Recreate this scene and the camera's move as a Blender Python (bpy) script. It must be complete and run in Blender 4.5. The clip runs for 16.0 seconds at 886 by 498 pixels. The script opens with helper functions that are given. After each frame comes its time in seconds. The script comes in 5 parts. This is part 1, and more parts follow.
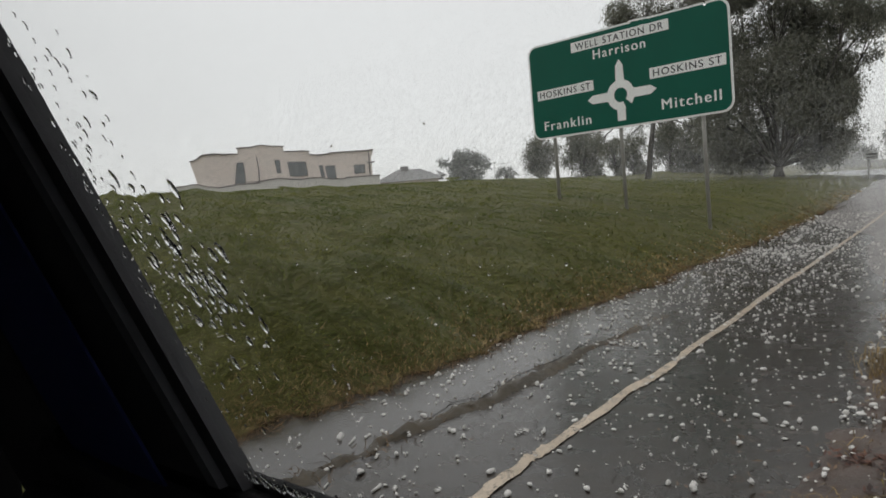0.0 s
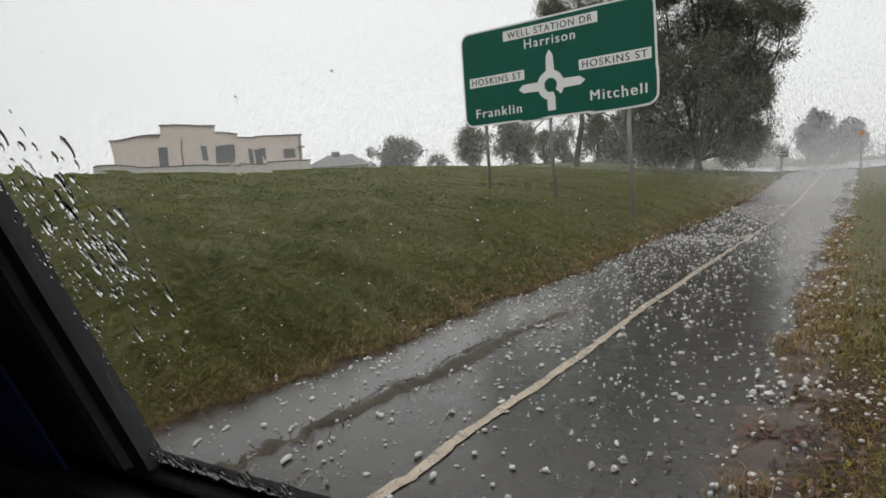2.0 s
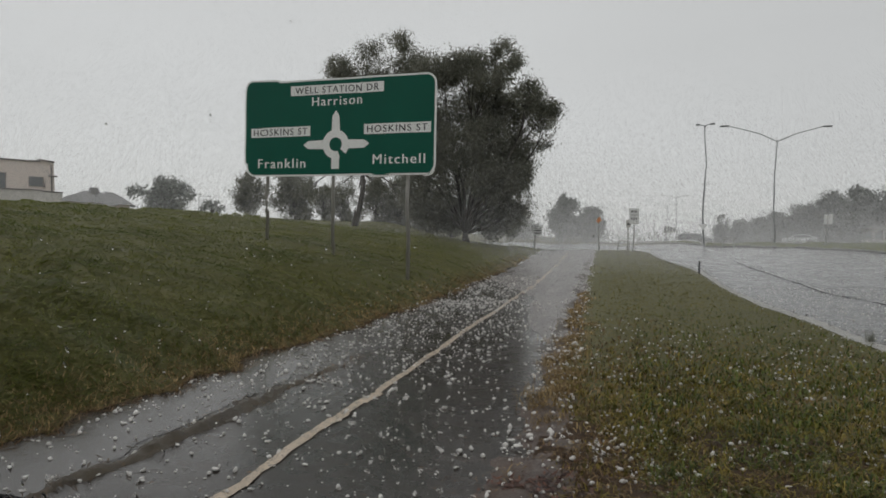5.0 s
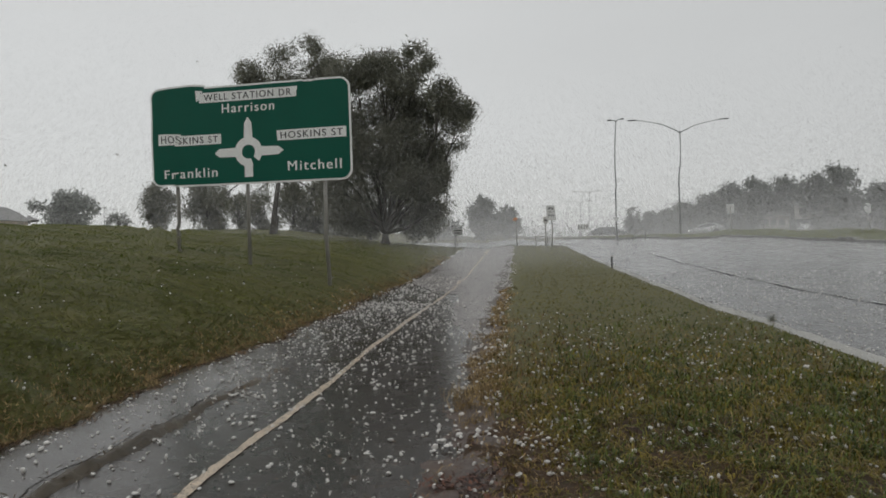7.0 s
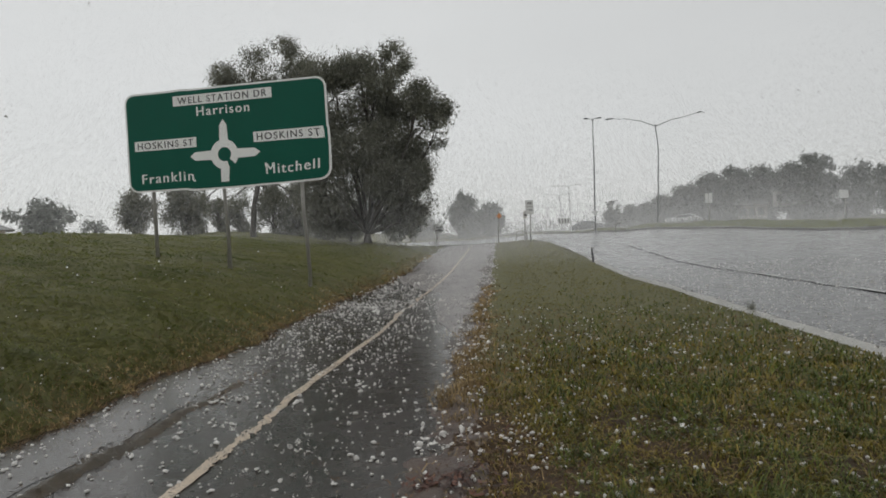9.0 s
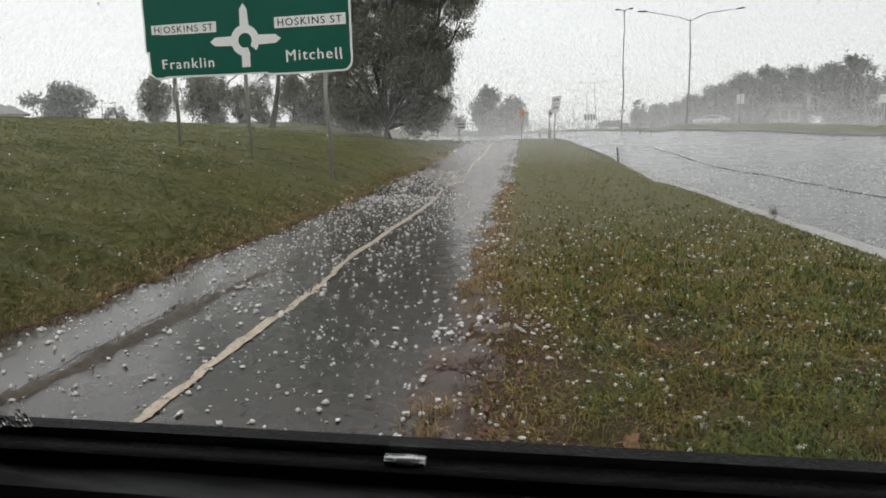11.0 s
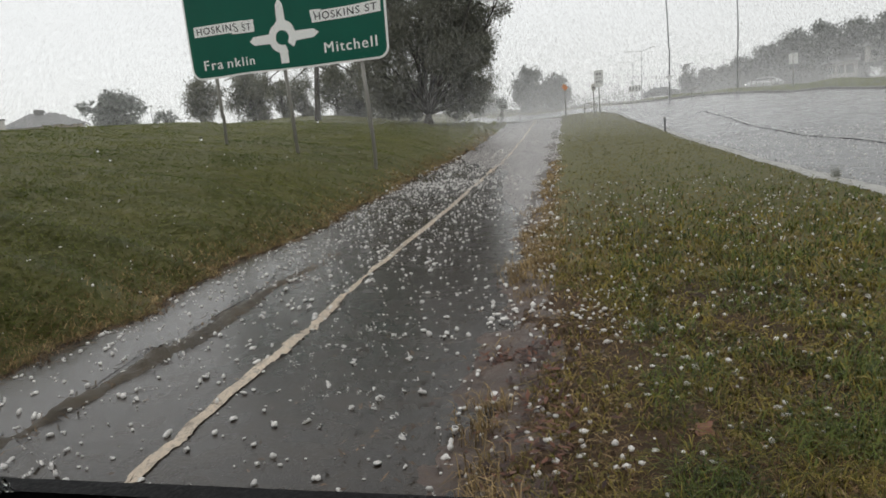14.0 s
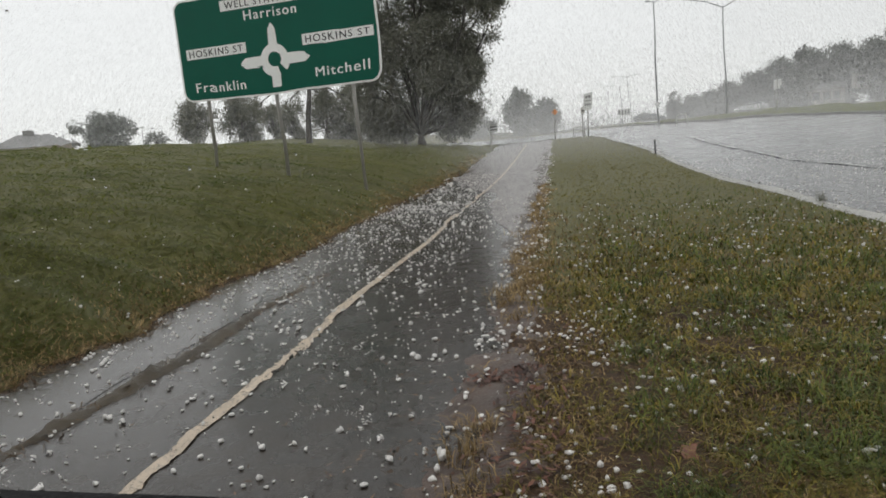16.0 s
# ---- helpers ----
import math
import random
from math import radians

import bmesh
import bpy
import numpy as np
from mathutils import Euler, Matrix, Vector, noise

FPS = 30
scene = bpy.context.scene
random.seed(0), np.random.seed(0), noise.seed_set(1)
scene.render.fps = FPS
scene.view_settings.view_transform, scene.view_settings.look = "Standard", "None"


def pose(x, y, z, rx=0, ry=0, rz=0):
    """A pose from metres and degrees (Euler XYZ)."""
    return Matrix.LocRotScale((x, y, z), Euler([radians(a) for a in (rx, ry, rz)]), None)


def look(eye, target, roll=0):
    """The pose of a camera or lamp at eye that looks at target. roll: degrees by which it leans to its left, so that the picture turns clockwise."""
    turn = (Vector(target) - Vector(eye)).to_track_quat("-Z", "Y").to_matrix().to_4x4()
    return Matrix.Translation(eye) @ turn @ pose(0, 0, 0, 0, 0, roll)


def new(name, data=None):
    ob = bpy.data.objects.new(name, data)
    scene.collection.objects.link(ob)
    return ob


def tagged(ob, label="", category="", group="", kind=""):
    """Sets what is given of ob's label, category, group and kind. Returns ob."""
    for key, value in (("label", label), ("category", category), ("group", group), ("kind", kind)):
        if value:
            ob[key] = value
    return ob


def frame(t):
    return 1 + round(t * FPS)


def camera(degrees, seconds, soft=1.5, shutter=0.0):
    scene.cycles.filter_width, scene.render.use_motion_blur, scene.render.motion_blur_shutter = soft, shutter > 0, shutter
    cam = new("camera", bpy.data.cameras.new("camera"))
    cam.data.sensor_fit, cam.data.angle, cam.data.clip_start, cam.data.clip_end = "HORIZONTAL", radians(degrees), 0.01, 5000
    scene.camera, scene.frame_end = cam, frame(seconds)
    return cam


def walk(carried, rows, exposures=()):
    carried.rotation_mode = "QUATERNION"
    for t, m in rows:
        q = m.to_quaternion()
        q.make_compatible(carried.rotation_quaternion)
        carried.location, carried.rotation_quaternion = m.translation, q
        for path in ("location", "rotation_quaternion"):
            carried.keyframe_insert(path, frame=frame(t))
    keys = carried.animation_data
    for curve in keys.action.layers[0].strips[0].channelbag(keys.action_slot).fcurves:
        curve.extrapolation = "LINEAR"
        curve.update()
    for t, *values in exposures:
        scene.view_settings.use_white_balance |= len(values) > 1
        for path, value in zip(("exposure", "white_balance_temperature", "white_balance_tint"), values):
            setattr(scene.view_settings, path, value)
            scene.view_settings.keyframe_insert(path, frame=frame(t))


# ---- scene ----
cam = camera(65.65, 16.0, soft=1.7)
PATH = [
    (0.0, pose(-0.011, 0.027, 1.537, 86.34, 4.86, 37.00)),
    (0.5, pose(-0.000, 0.029, 1.503, 86.07, 4.45, 35.09)),
    (1.0, pose(0.007, 0.046, 1.512, 85.31, 3.63, 33.16)),
    (1.5, pose(0.009, 0.037, 1.515, 84.64, 3.54, 32.63)),
    (2.0, pose(-0.009, 0.047, 1.513, 84.84, 3.97, 31.33)),
    (2.5, pose(0.033, 0.030, 1.520, 84.13, 2.12, 30.79)),
    (3.0, pose(-0.011, 0.045, 1.496, 83.52, 2.79, 29.93)),
    (3.5, pose(-0.050, 0.079, 1.462, 82.99, 0.22, 26.35)),
    (4.0, pose(-0.015, 0.009, 1.490, 86.47, -0.78, 19.49)),
    (4.5, pose(-0.008, -0.062, 1.500, 88.86, -0.92, 15.38)),
    (7.0, pose(0.000, -0.097, 1.521, 89.26, 1.59, 6.29)),
    (7.5, pose(0.018, -0.055, 1.531, 88.67, 3.38, 5.06)),
    (8.0, pose(0.017, -0.040, 1.508, 89.34, 2.98, 4.49)),
    (10.5, pose(0.030, -0.028, 1.492, 85.38, 2.84, 6.09)),
    (11.0, pose(0.003, -0.092, 1.492, 80.51, 1.61, 6.55)),
    (11.5, pose(0.017, -0.042, 1.494, 80.05, 2.60, 5.22)),
    (12.0, pose(0.025, 0.081, 1.472, 77.25, 3.45, 4.23)),
    (12.5, pose(0.016, 0.140, 1.500, 76.76, 4.87, 5.23)),
    (13.0, pose(0.009, 0.059, 1.497, 77.85, 5.36, 7.44)),
    (13.5, pose(0.005, 0.059, 1.495, 78.59, 6.02, 9.15)),
    (14.0, pose(-0.010, 0.059, 1.488, 79.36, 5.53, 10.04)),
    (14.5, pose(-0.001, 0.043, 1.491, 79.51, 5.02, 10.18)),
    (15.0, pose(0.007, 0.025, 1.504, 80.20, 5.35, 10.01)),
    (15.5, pose(-0.038, 0.045, 1.488, 80.84, 5.11, 9.75)),
    (16.0, pose(0.012, 0.024, 1.493, 81.14, 5.21, 9.30)),
]
walk(cam, PATH, [(0.0, -0.32), (0.5, -0.12), (1.0, -0.24), (1.5, -0.24), (2.0, -0.10), (3.0, -0.16), (3.9, -0.13), (4.4, -0.64), (7.0, -0.56), (8.0, -0.47), (10.5, -0.42), (11.0, 0.03), (12.2, 0.23), (12.8, 0.23), (13.5, 0.13), (14.0, -0.07), (16.0, -0.10)])

# ---------------------------------------------------------------- world and sun
world = bpy.data.worlds.new("overcast_sky")
scene.world = world
world.use_nodes = True
wn, wl = world.node_tree.nodes, world.node_tree.links
wn.clear()
w_out = wn.new("ShaderNodeOutputWorld")
w_add = wn.new("ShaderNodeAddShader")
w_sky = wn.new("ShaderNodeTexSky")
w_sky.sky_type = "NISHITA"
w_sky.sun_disc = False
w_sky.sun_elevation, w_sky.sun_rotation = radians(52), radians(-35)
w_b1 = wn.new("ShaderNodeBackground")
w_b1.inputs[1].default_value = 0.004
wl.new(w_sky.outputs[0], w_b1.inputs[0])
w_tc = wn.new("ShaderNodeTexCoord")
w_map = wn.new("ShaderNodeMapping")
w_map.inputs["Scale"].default_value = (1.0, 1.0, 3.0)
wl.new(w_tc.outputs["Generated"], w_map.inputs[0])
w_noise = wn.new("ShaderNodeTexNoise")
w_noise.inputs["Scale"].default_value = 1.6
w_noise.inputs["Detail"].default_value = 5
wl.new(w_map.outputs[0], w_noise.inputs["Vector"])
w_ramp = wn.new("ShaderNodeValToRGB")
w_ramp.color_ramp.elements[0].position, w_ramp.color_ramp.elements[1].position = 0.25, 0.8
w_ramp.color_ramp.elements[0].color = (0.87, 0.87, 0.872, 1)
w_ramp.color_ramp.elements[1].color = (0.955, 0.955, 0.96, 1)
wl.new(w_noise.outputs[0], w_ramp.inputs[0])
w_b2 = wn.new("ShaderNodeBackground")
w_b2.inputs[1].default_value = 1.0
wl.new(w_ramp.outputs[0], w_b2.inputs[0])
w_dot = wn.new("ShaderNodeVectorMath")
w_dot.operation = "DOT_PRODUCT"
w_dot.inputs[1].default_value = (-0.77, 0.64, 0.0)
wl.new(w_tc.outputs["Generated"], w_dot.inputs[0])
w_side = wn.new("ShaderNodeMapRange")
w_side.inputs[1].default_value, w_side.inputs[2].default_value = 0.1, 1.0
w_side.inputs[3].default_value, w_side.inputs[4].default_value = 0.90, 1.08
wl.new(w_dot.outputs["Value"], w_side.inputs[0])
w_xyz = wn.new("ShaderNodeSeparateXYZ")
wl.new(w_tc.outputs["Generated"], w_xyz.inputs[0])
w_high = wn.new("ShaderNodeMapRange")
w_high.inputs[1].default_value, w_high.inputs[2].default_value = 0.15, 1.0
w_high.inputs[3].default_value, w_high.inputs[4].default_value = 0.97, 1.08
wl.new(w_xyz.outputs[2], w_high.inputs[0])
w_mul = wn.new("ShaderNodeMath")
w_mul.operation = "MULTIPLY"
wl.new(w_side.outputs[0], w_mul.inputs[0])
wl.new(w_high.outputs[0], w_mul.inputs[1])
wl.new(w_mul.outputs[0], w_b2.inputs[1])
wl.new(w_b1.outputs[0], w_add.inputs[0])
wl.new(w_b2.outputs[0], w_add.inputs[1])
wl.new(w_add.outputs[0], w_out.inputs[0])

sun_data = bpy.data.lights.new("sun", "SUN")
sun_data.energy, sun_data.angle, sun_data.color = 0.6, radians(30), (1.0, 0.97, 0.93)
sun = new("sun", sun_data)
sun.matrix_world = look((0, 0, 60), (22, 32, 0))


# ---------------------------------------------------------------- materials
def material(name):
    m = bpy.data.materials.new(name)
    m.use_nodes = True
    n, l = m.node_tree.nodes, m.node_tree.links
    return m, n, l, n["Principled BSDF"]


def tex(n, l, kind="Noise", scale=5.0, detail=6.0, stretch=(1, 1, 1), coord="Object", rough=0.55):
    tc = n.new("ShaderNodeTexCoord")
    mp = n.new("ShaderNodeMapping")
    mp.inputs["Scale"].default_value = stretch
    l.new(tc.outputs[coord], mp.inputs[0])
    if kind == "Noise":
        t = n.new("ShaderNodeTexNoise")
        t.inputs["Detail"].default_value = detail
        t.inputs["Roughness"].default_value = rough
    else:
        t = n.new("ShaderNodeTexVoronoi")
    t.inputs["Scale"].default_value = scale
    l.new(mp.outputs[0], t.inputs["Vector"])
    return t.outputs[0]


def ramp(n, l, src, stops):
    r = n.new("ShaderNodeValToRGB")
    els = r.color_ramp.elements
    while len(els) < len(stops):
        els.new(0.5)
    for e, (pos, col) in zip(els, stops):
        e.position = pos
        e.color = (*col, 1) if not isinstance(col, (int, float)) else (col, col, col, 1)
    l.new(src, r.inputs[0])
    return r.outputs[0]


def mixed(n, l, fac, a, b, mode="MIX"):
    m = n.new("ShaderNodeMix")
    m.data_type, m.blend_type = "RGBA", mode
    for sock, v in ((m.inputs[0], fac), (m.inputs[6], a), (m.inputs[7], b)):
        if isinstance(v, (int, float)):
            sock.default_value = v
        elif isinstance(v, tuple):
            sock.default_value = (*v, 1)
        else:
            l.new(v, sock)
    return m.outputs[2]


def bumped(n, l, bs, height, strength=0.3, distance=0.01):
    b = n.new("ShaderNodeBump")
    b.inputs["Strength"].default_value, b.inputs["Distance"].default_value = strength, distance
    l.new(height, b.inputs["Height"])
    l.new(b.outputs[0], bs.inputs["Normal"])


def simple(name, a, b, scale=6.0, rough=0.5, rough2=None, metal=0.0, bump=0.0, fine=60.0, island=0.0, spec=0.5, stretch=(1, 1, 1)):
    """Two colours mixed by noise at two scales, with wear in the gloss and a fine relief."""
    m, n, l, bs = material(name)
    big = tex(n, l, "Noise", scale, 4, stretch)
    small = tex(n, l, "Noise", fine, 6, stretch)
    f = ramp(n, l, mixed(n, l, 0.4, big, small), [(0.3, 0.0), (0.7, 1.0)])
    col = mixed(n, l, f, a, b)
    if island:
        g = n.new("ShaderNodeNewGeometry")
        v = n.new("ShaderNodeMapRange")
        v.inputs[3].default_value, v.inputs[4].default_value = 1 - island, 1 + island
        l.new(g.outputs["Random Per Island"], v.inputs[0])
        col = mixed(n, l, 1.0, col, v.outputs[0], "MULTIPLY")
    l.new(col, bs.inputs["Base Color"])
    r2 = rough if rough2 is None else rough2
    l.new(ramp(n, l, small, [(0.35, rough), (0.7, r2)]), bs.inputs["Roughness"])
    bs.inputs["Metallic"].default_value = metal
    bs.inputs["Specular IOR Level"].default_value = spec
    if bump:
        bumped(n, l, bs, small, bump)
    return m


def wet_asphalt(name, dark, pale, smooth, rough, stone=220.0, pool=0.35, film=0.35, ripple=0.25, ripple_scale=28.0, gloss=0.12):
    m, n, l, bs = material(name)
    grit = tex(n, l, "Voronoi", stone)
    big = tex(n, l, "Noise", 0.7, 5)
    mid = tex(n, l, "Noise", 5.0, 6)
    col = mixed(n, l, ramp(n, l, mid, [(0.3, 0.0), (0.75, 1.0)]), dark, pale)
    col = mixed(n, l, ramp(n, l, grit, [(0.05, 0.6), (0.45, 0.0)]), col, (0.105, 0.10, 0.094))
    l.new(col, bs.inputs["Base Color"])
    wet = mixed(n, l, 0.5, big, mid)
    l.new(ramp(n, l, wet, [(pool, smooth), (pool + 0.22, rough)]), bs.inputs["Roughness"])
    bs.inputs["Specular IOR Level"].default_value = gloss
    bs.inputs["Coat Weight"].default_value = film
    bs.inputs["Coat Roughness"].default_value = smooth * 0.9
    bs.inputs["Coat IOR"].default_value = 1.33
    b = n.new("ShaderNodeBump")
    b.inputs["Strength"].default_value, b.inputs["Distance"].default_value = 0.7, 0.005
    l.new(mixed(n, l, 0.6, grit, tex(n, l, "Noise", 60.0, 4)), b.inputs["Height"])
    l.new(b.outputs[0], bs.inputs["Normal"])
    rip = n.new("ShaderNodeBump")
    rip.inputs["Strength"].default_value, rip.inputs["Distance"].default_value = ripple, 0.006
    l.new(mixed(n, l, 0.3, tex(n, l, "Noise", ripple_scale, 4), grit), rip.inputs["Height"])
    l.new(rip.outputs[0], bs.inputs["Coat Normal"])
    return m


def ground_material():
    m, n, l, bs = material("wet_turf_soil")
    big = tex(n, l, "Noise", 0.35, 5)
    mid = tex(n, l, "Noise", 2.6, 6)
    fine = tex(n, l, "Noise", 45.0, 6)
    green = mixed(n, l, ramp(n, l, mid, [(0.3, 0.0), (0.7, 1.0)]), (0.080, 0.083, 0.022), (0.130, 0.118, 0.038))
    brown = mixed(n, l, fine, (0.040, 0.027, 0.015), (0.10, 0.07, 0.04))
    col = mixed(n, l, ramp(n, l, mixed(n, l, 0.5, big, fine), [(0.54, 0.0), (0.68, 0.35)]), green, brown)
    col = mixed(n, l, ramp(n, l, fine, [(0.3, 0.18), (0.6, 0.0)]), col, (0.040, 0.040, 0.014))
    l.new(col, bs.inputs["Base Color"])
    bs.inputs["Roughness"].default_value = 0.6
    bs.inputs["Specular IOR Level"].default_value = 0.3
    bumped(n, l, bs, fine, 0.5, 0.02)
    return m


def leaf_material(name, a, b, rough=0.45, spec=0.4, island=0.35, through_light=0.2, scale=0.6, mingle=0.5, spreading=0.2):
    m, n, l, bs = material(name)
    g = n.new("ShaderNodeNewGeometry")
    big = tex(n, l, "Noise", scale, 4)
    f = mixed(n, l, mingle, big, g.outputs["Random Per Island"])
    col = mixed(n, l, ramp(n, l, f, [(0.5 - spreading, 0.0), (0.5 + spreading, 1.0)]), a, b)
    v = n.new("ShaderNodeMapRange")
    v.inputs[3].default_value, v.inputs[4].default_value = 1 - island, 1 + island
    l.new(g.outputs["Random Per Island"], v.inputs[0])
    col = mixed(n, l, 1.0, col, v.outputs[0], "MULTIPLY")
    l.new(col, bs.inputs["Base Color"])
    bs.inputs["Roughness"].default_value = rough
    bs.inputs["Specular IOR Level"].default_value = spec
    if through_light:
        tr = n.new("ShaderNodeBsdfTranslucent")
        l.new(col, tr.inputs[0])
        mx = n.new("ShaderNodeMixShader")
        mx.inputs[0].default_value = through_light
        l.new(bs.outputs[0], mx.inputs[1])
        l.new(tr.outputs[0], mx.inputs[2])
        l.new(mx.outputs[0], n["Material Output"].inputs[0])
    return m


def glass_material(name, ior, tint=(1, 1, 1), rough=0.0):
    m, n, l, bs = material(name)
    bs.inputs["Base Color"].default_value = (*tint, 1)
    bs.inputs["Transmission Weight"].default_value = 1.0
    bs.inputs["IOR"].default_value = ior
    bs.inputs["Roughness"].default_value = rough
    return m


M_GROUND = ground_material()
M_PATH = wet_asphalt("wet_path_asphalt", (0.0145, 0.0105, 0.008), (0.036, 0.027, 0.0195), 0.06, 0.36, 90.0, 0.35, 0.68, 0.35, 24.0)
M_ROAD = wet_asphalt("wet_road_asphalt", (0.042, 0.043, 0.046), (0.072, 0.073, 0.076), 0.22, 0.38, 160.0, 0.45, 0.7, 0.8, 9.0, 0.2)
M_CONCRETE = simple("wet_concrete", (0.22, 0.21, 0.19), (0.36, 0.35, 0.32), 1.5, 0.25, 0.5, bump=0.2)
M_KERB = simple("dark_wet_kerb", (0.09, 0.088, 0.082), (0.17, 0.165, 0.155), 1.5, 0.3, 0.55, bump=0.3)
M_ISLAND = simple("wet_green_turf", (0.058, 0.072, 0.022), (0.125, 0.128, 0.044), 0.9, 0.6, 0.8, bump=0.8, fine=14, spec=0.2)
M_LINE = simple("worn_cream_paint", (0.41, 0.325, 0.24), (0.66, 0.54, 0.415), 5.0, 0.25, 0.45, bump=0.4, fine=120)
ln, ll = M_LINE.node_tree.nodes, M_LINE.node_tree.links
line_bs = ln["Principled BSDF"]
line_col = line_bs.inputs["Base Color"].links[0].from_socket
worn = mixed(ln, ll, 0.4, tex(ln, ll, "Noise", 70.0, 5), tex(ln, ll, "Noise", 9.0, 4))
ll.new(mixed(ln, ll, ramp(ln, ll, worn, [(0.51, 0.0), (0.60, 0.9)]), line_col, (0.05, 0.045, 0.04)), line_bs.inputs["Base Color"])
M_WHITE_LINE = simple("road_white_paint", (0.45, 0.45, 0.44), (0.7, 0.7, 0.68), 3.0, 0.35, 0.6, bump=0.3)
M_MUD = simple("wet_mud", (0.022, 0.016, 0.009), (0.075, 0.055, 0.030), 6.0, 0.3, 0.6, bump=0.7, fine=80)
M_SILT = simple("dark_wet_silt", (0.045, 0.036, 0.029), (0.11, 0.089, 0.073), 5.0, 0.35, 0.65, bump=0.7, fine=60, spec=0.4)
M_DIRT = simple("brown_bare_soil", (0.038, 0.026, 0.021), (0.125, 0.086, 0.068), 4.0, 0.30, 0.65, bump=0.8, fine=70)
M_SOIL = simple("dark_wet_soil", (0.026, 0.015, 0.008), (0.080, 0.047, 0.026), 5.0, 0.65, 0.9, bump=0.9, fine=60, spec=0.2)
M_GRASS = leaf_material("lawn_blades", (0.074, 0.079, 0.012), (0.292, 0.231, 0.056), 0.5, 0.2, 0.32, 0.3, 3.2, 0.25, 0.14)
M_GRASS_FAR = leaf_material("far_lawn_blades", (0.110, 0.105, 0.017), (0.214, 0.182, 0.034), 0.5, 0.2, 0.2, 0.45, 0.5, 0.15, 0.2)
M_GRASS_BANK = leaf_material("bank_blades", (0.094, 0.125, 0.028), (0.208, 0.216, 0.064), 0.45, 0.25, 0.16, 0.55, 0.5, 0.10, 0.14)
M_LUSH = leaf_material("dark_green_blades", (0.040, 0.066, 0.012), (0.145, 0.175, 0.040), 0.45, 0.2, 0.3, 0.3, 1.5)
M_DEAD = leaf_material("dead_brown_blades", (0.064, 0.038, 0.019), (0.205, 0.130, 0.066), 0.6, 0.15, 0.35, 0.2, 2.0)
M_STRAW = leaf_material("dry_straw", (0.17, 0.118, 0.055), (0.385, 0.28, 0.142), 0.6, 0.2, 0.3, 0.2, 3.0)
M_HAIL = simple("hail_ice", (0.52, 0.50, 0.475), (0.80, 0.775, 0.745), 40.0, 0.18, 0.4, island=0.15)
M_HAIL.node_tree.nodes["Principled BSDF"].inputs["Subsurface Weight"].default_value = 0.0
M_LEAF_RED = leaf_material("fallen_red_leaves", (0.045, 0.018, 0.012), (0.13, 0.055, 0.034), 0.45, 0.3, 0.4, 0.1, 4.0)
M_LITTER = leaf_material("brown_litter", (0.05, 0.03, 0.016), (0.14, 0.085, 0.045), 0.4, 0.4, 0.4, 0.1, 5.0)
M_LEAF_ORANGE = simple("orange_leaf", (0.16, 0.06, 0.035), (0.24, 0.10, 0.06), 30, 0.4)
# grey-green eucalypt colour, brightened beyond real foliage to include haze
M_EUC = leaf_material("haze_lightened_eucalypt_leaves", (0.128, 0.132, 0.100), (0.275, 0.275, 0.222), 0.45, 0.4, 0.15, 0.42, 0.55, 0.2)
# leaf colour lifted and greyed: rain haze put into the far trees
M_FAR_LEAF = leaf_material("haze_paled_leaves", (0.20, 0.215, 0.195), (0.30, 0.315, 0.29), 0.5, 0.4, 0.25, 0.3, 0.3)
M_HILL_LEAF = leaf_material("dull_grey_green_leaves", (0.10, 0.112, 0.094), (0.20, 0.212, 0.188), 0.5, 0.4, 0.10, 0.42, 0.3, 0.15)
M_BARK = simple("wet_bark", (0.035, 0.030, 0.026), (0.10, 0.09, 0.08), 3.0, 0.5, 0.8, bump=0.7, fine=30, stretch=(3, 3, 0.6))
M_SIGN_GREEN = simple("green_sign_sheet", (0.001, 0.080, 0.053), (0.002, 0.100, 0.066), 1.2, 0.35, 0.5, fine=25, spec=0.22)
M_SIGN_WHITE = simple("white_reflective_sheet", (0.76, 0.76, 0.745), (0.86, 0.86, 0.85), 2.0, 0.35, 0.45, fine=30)
M_SIGN_BLACK = simple("black_lettering", (0.015, 0.015, 0.017), (0.03, 0.03, 0.03), 4, 0.4)
M_GALV = simple("galvanised_steel", (0.31, 0.30, 0.28), (0.43, 0.415, 0.39), 3.0, 0.4, 0.6, metal=0.15, bump=0.1)
M_POLE = simple("grey_pole_steel", (0.20, 0.205, 0.21), (0.28, 0.285, 0.29), 2.0, 0.45, 0.6, metal=0.3)
M_ORANGE = simple("orange_sign_sheet", (0.75, 0.23, 0.03), (0.85, 0.30, 0.05), 4, 0.4)
M_STUCCO = simple("pale_pink_stucco", (0.78, 0.67, 0.615), (0.85, 0.765, 0.71), 0.5, 0.8, bump=0.1, fine=8)
M_TRIM = simple("dark_roof_trim", (0.13, 0.11, 0.11), (0.2, 0.17, 0.17), 1.0, 0.6)
M_PALE_WALL = simple("off_white_wall", (0.60, 0.57, 0.54), (0.72, 0.69, 0.66), 0.5, 0.8)
M_PANE = simple("dark_window_pane", (0.10, 0.11, 0.115), (0.16, 0.17, 0.175), 1.0, 0.08, spec=0.6)
M_ROOF = simple("grey_roof_tiles", (0.17, 0.17, 0.17), (0.25, 0.245, 0.24), 2.0, 0.5, bump=0.3)
M_SEAL = simple("black_wet_seal", (0.008, 0.008, 0.009), (0.018, 0.018, 0.019), 30, 0.5, 0.8, bump=0.3, fine=200, spec=0.12)
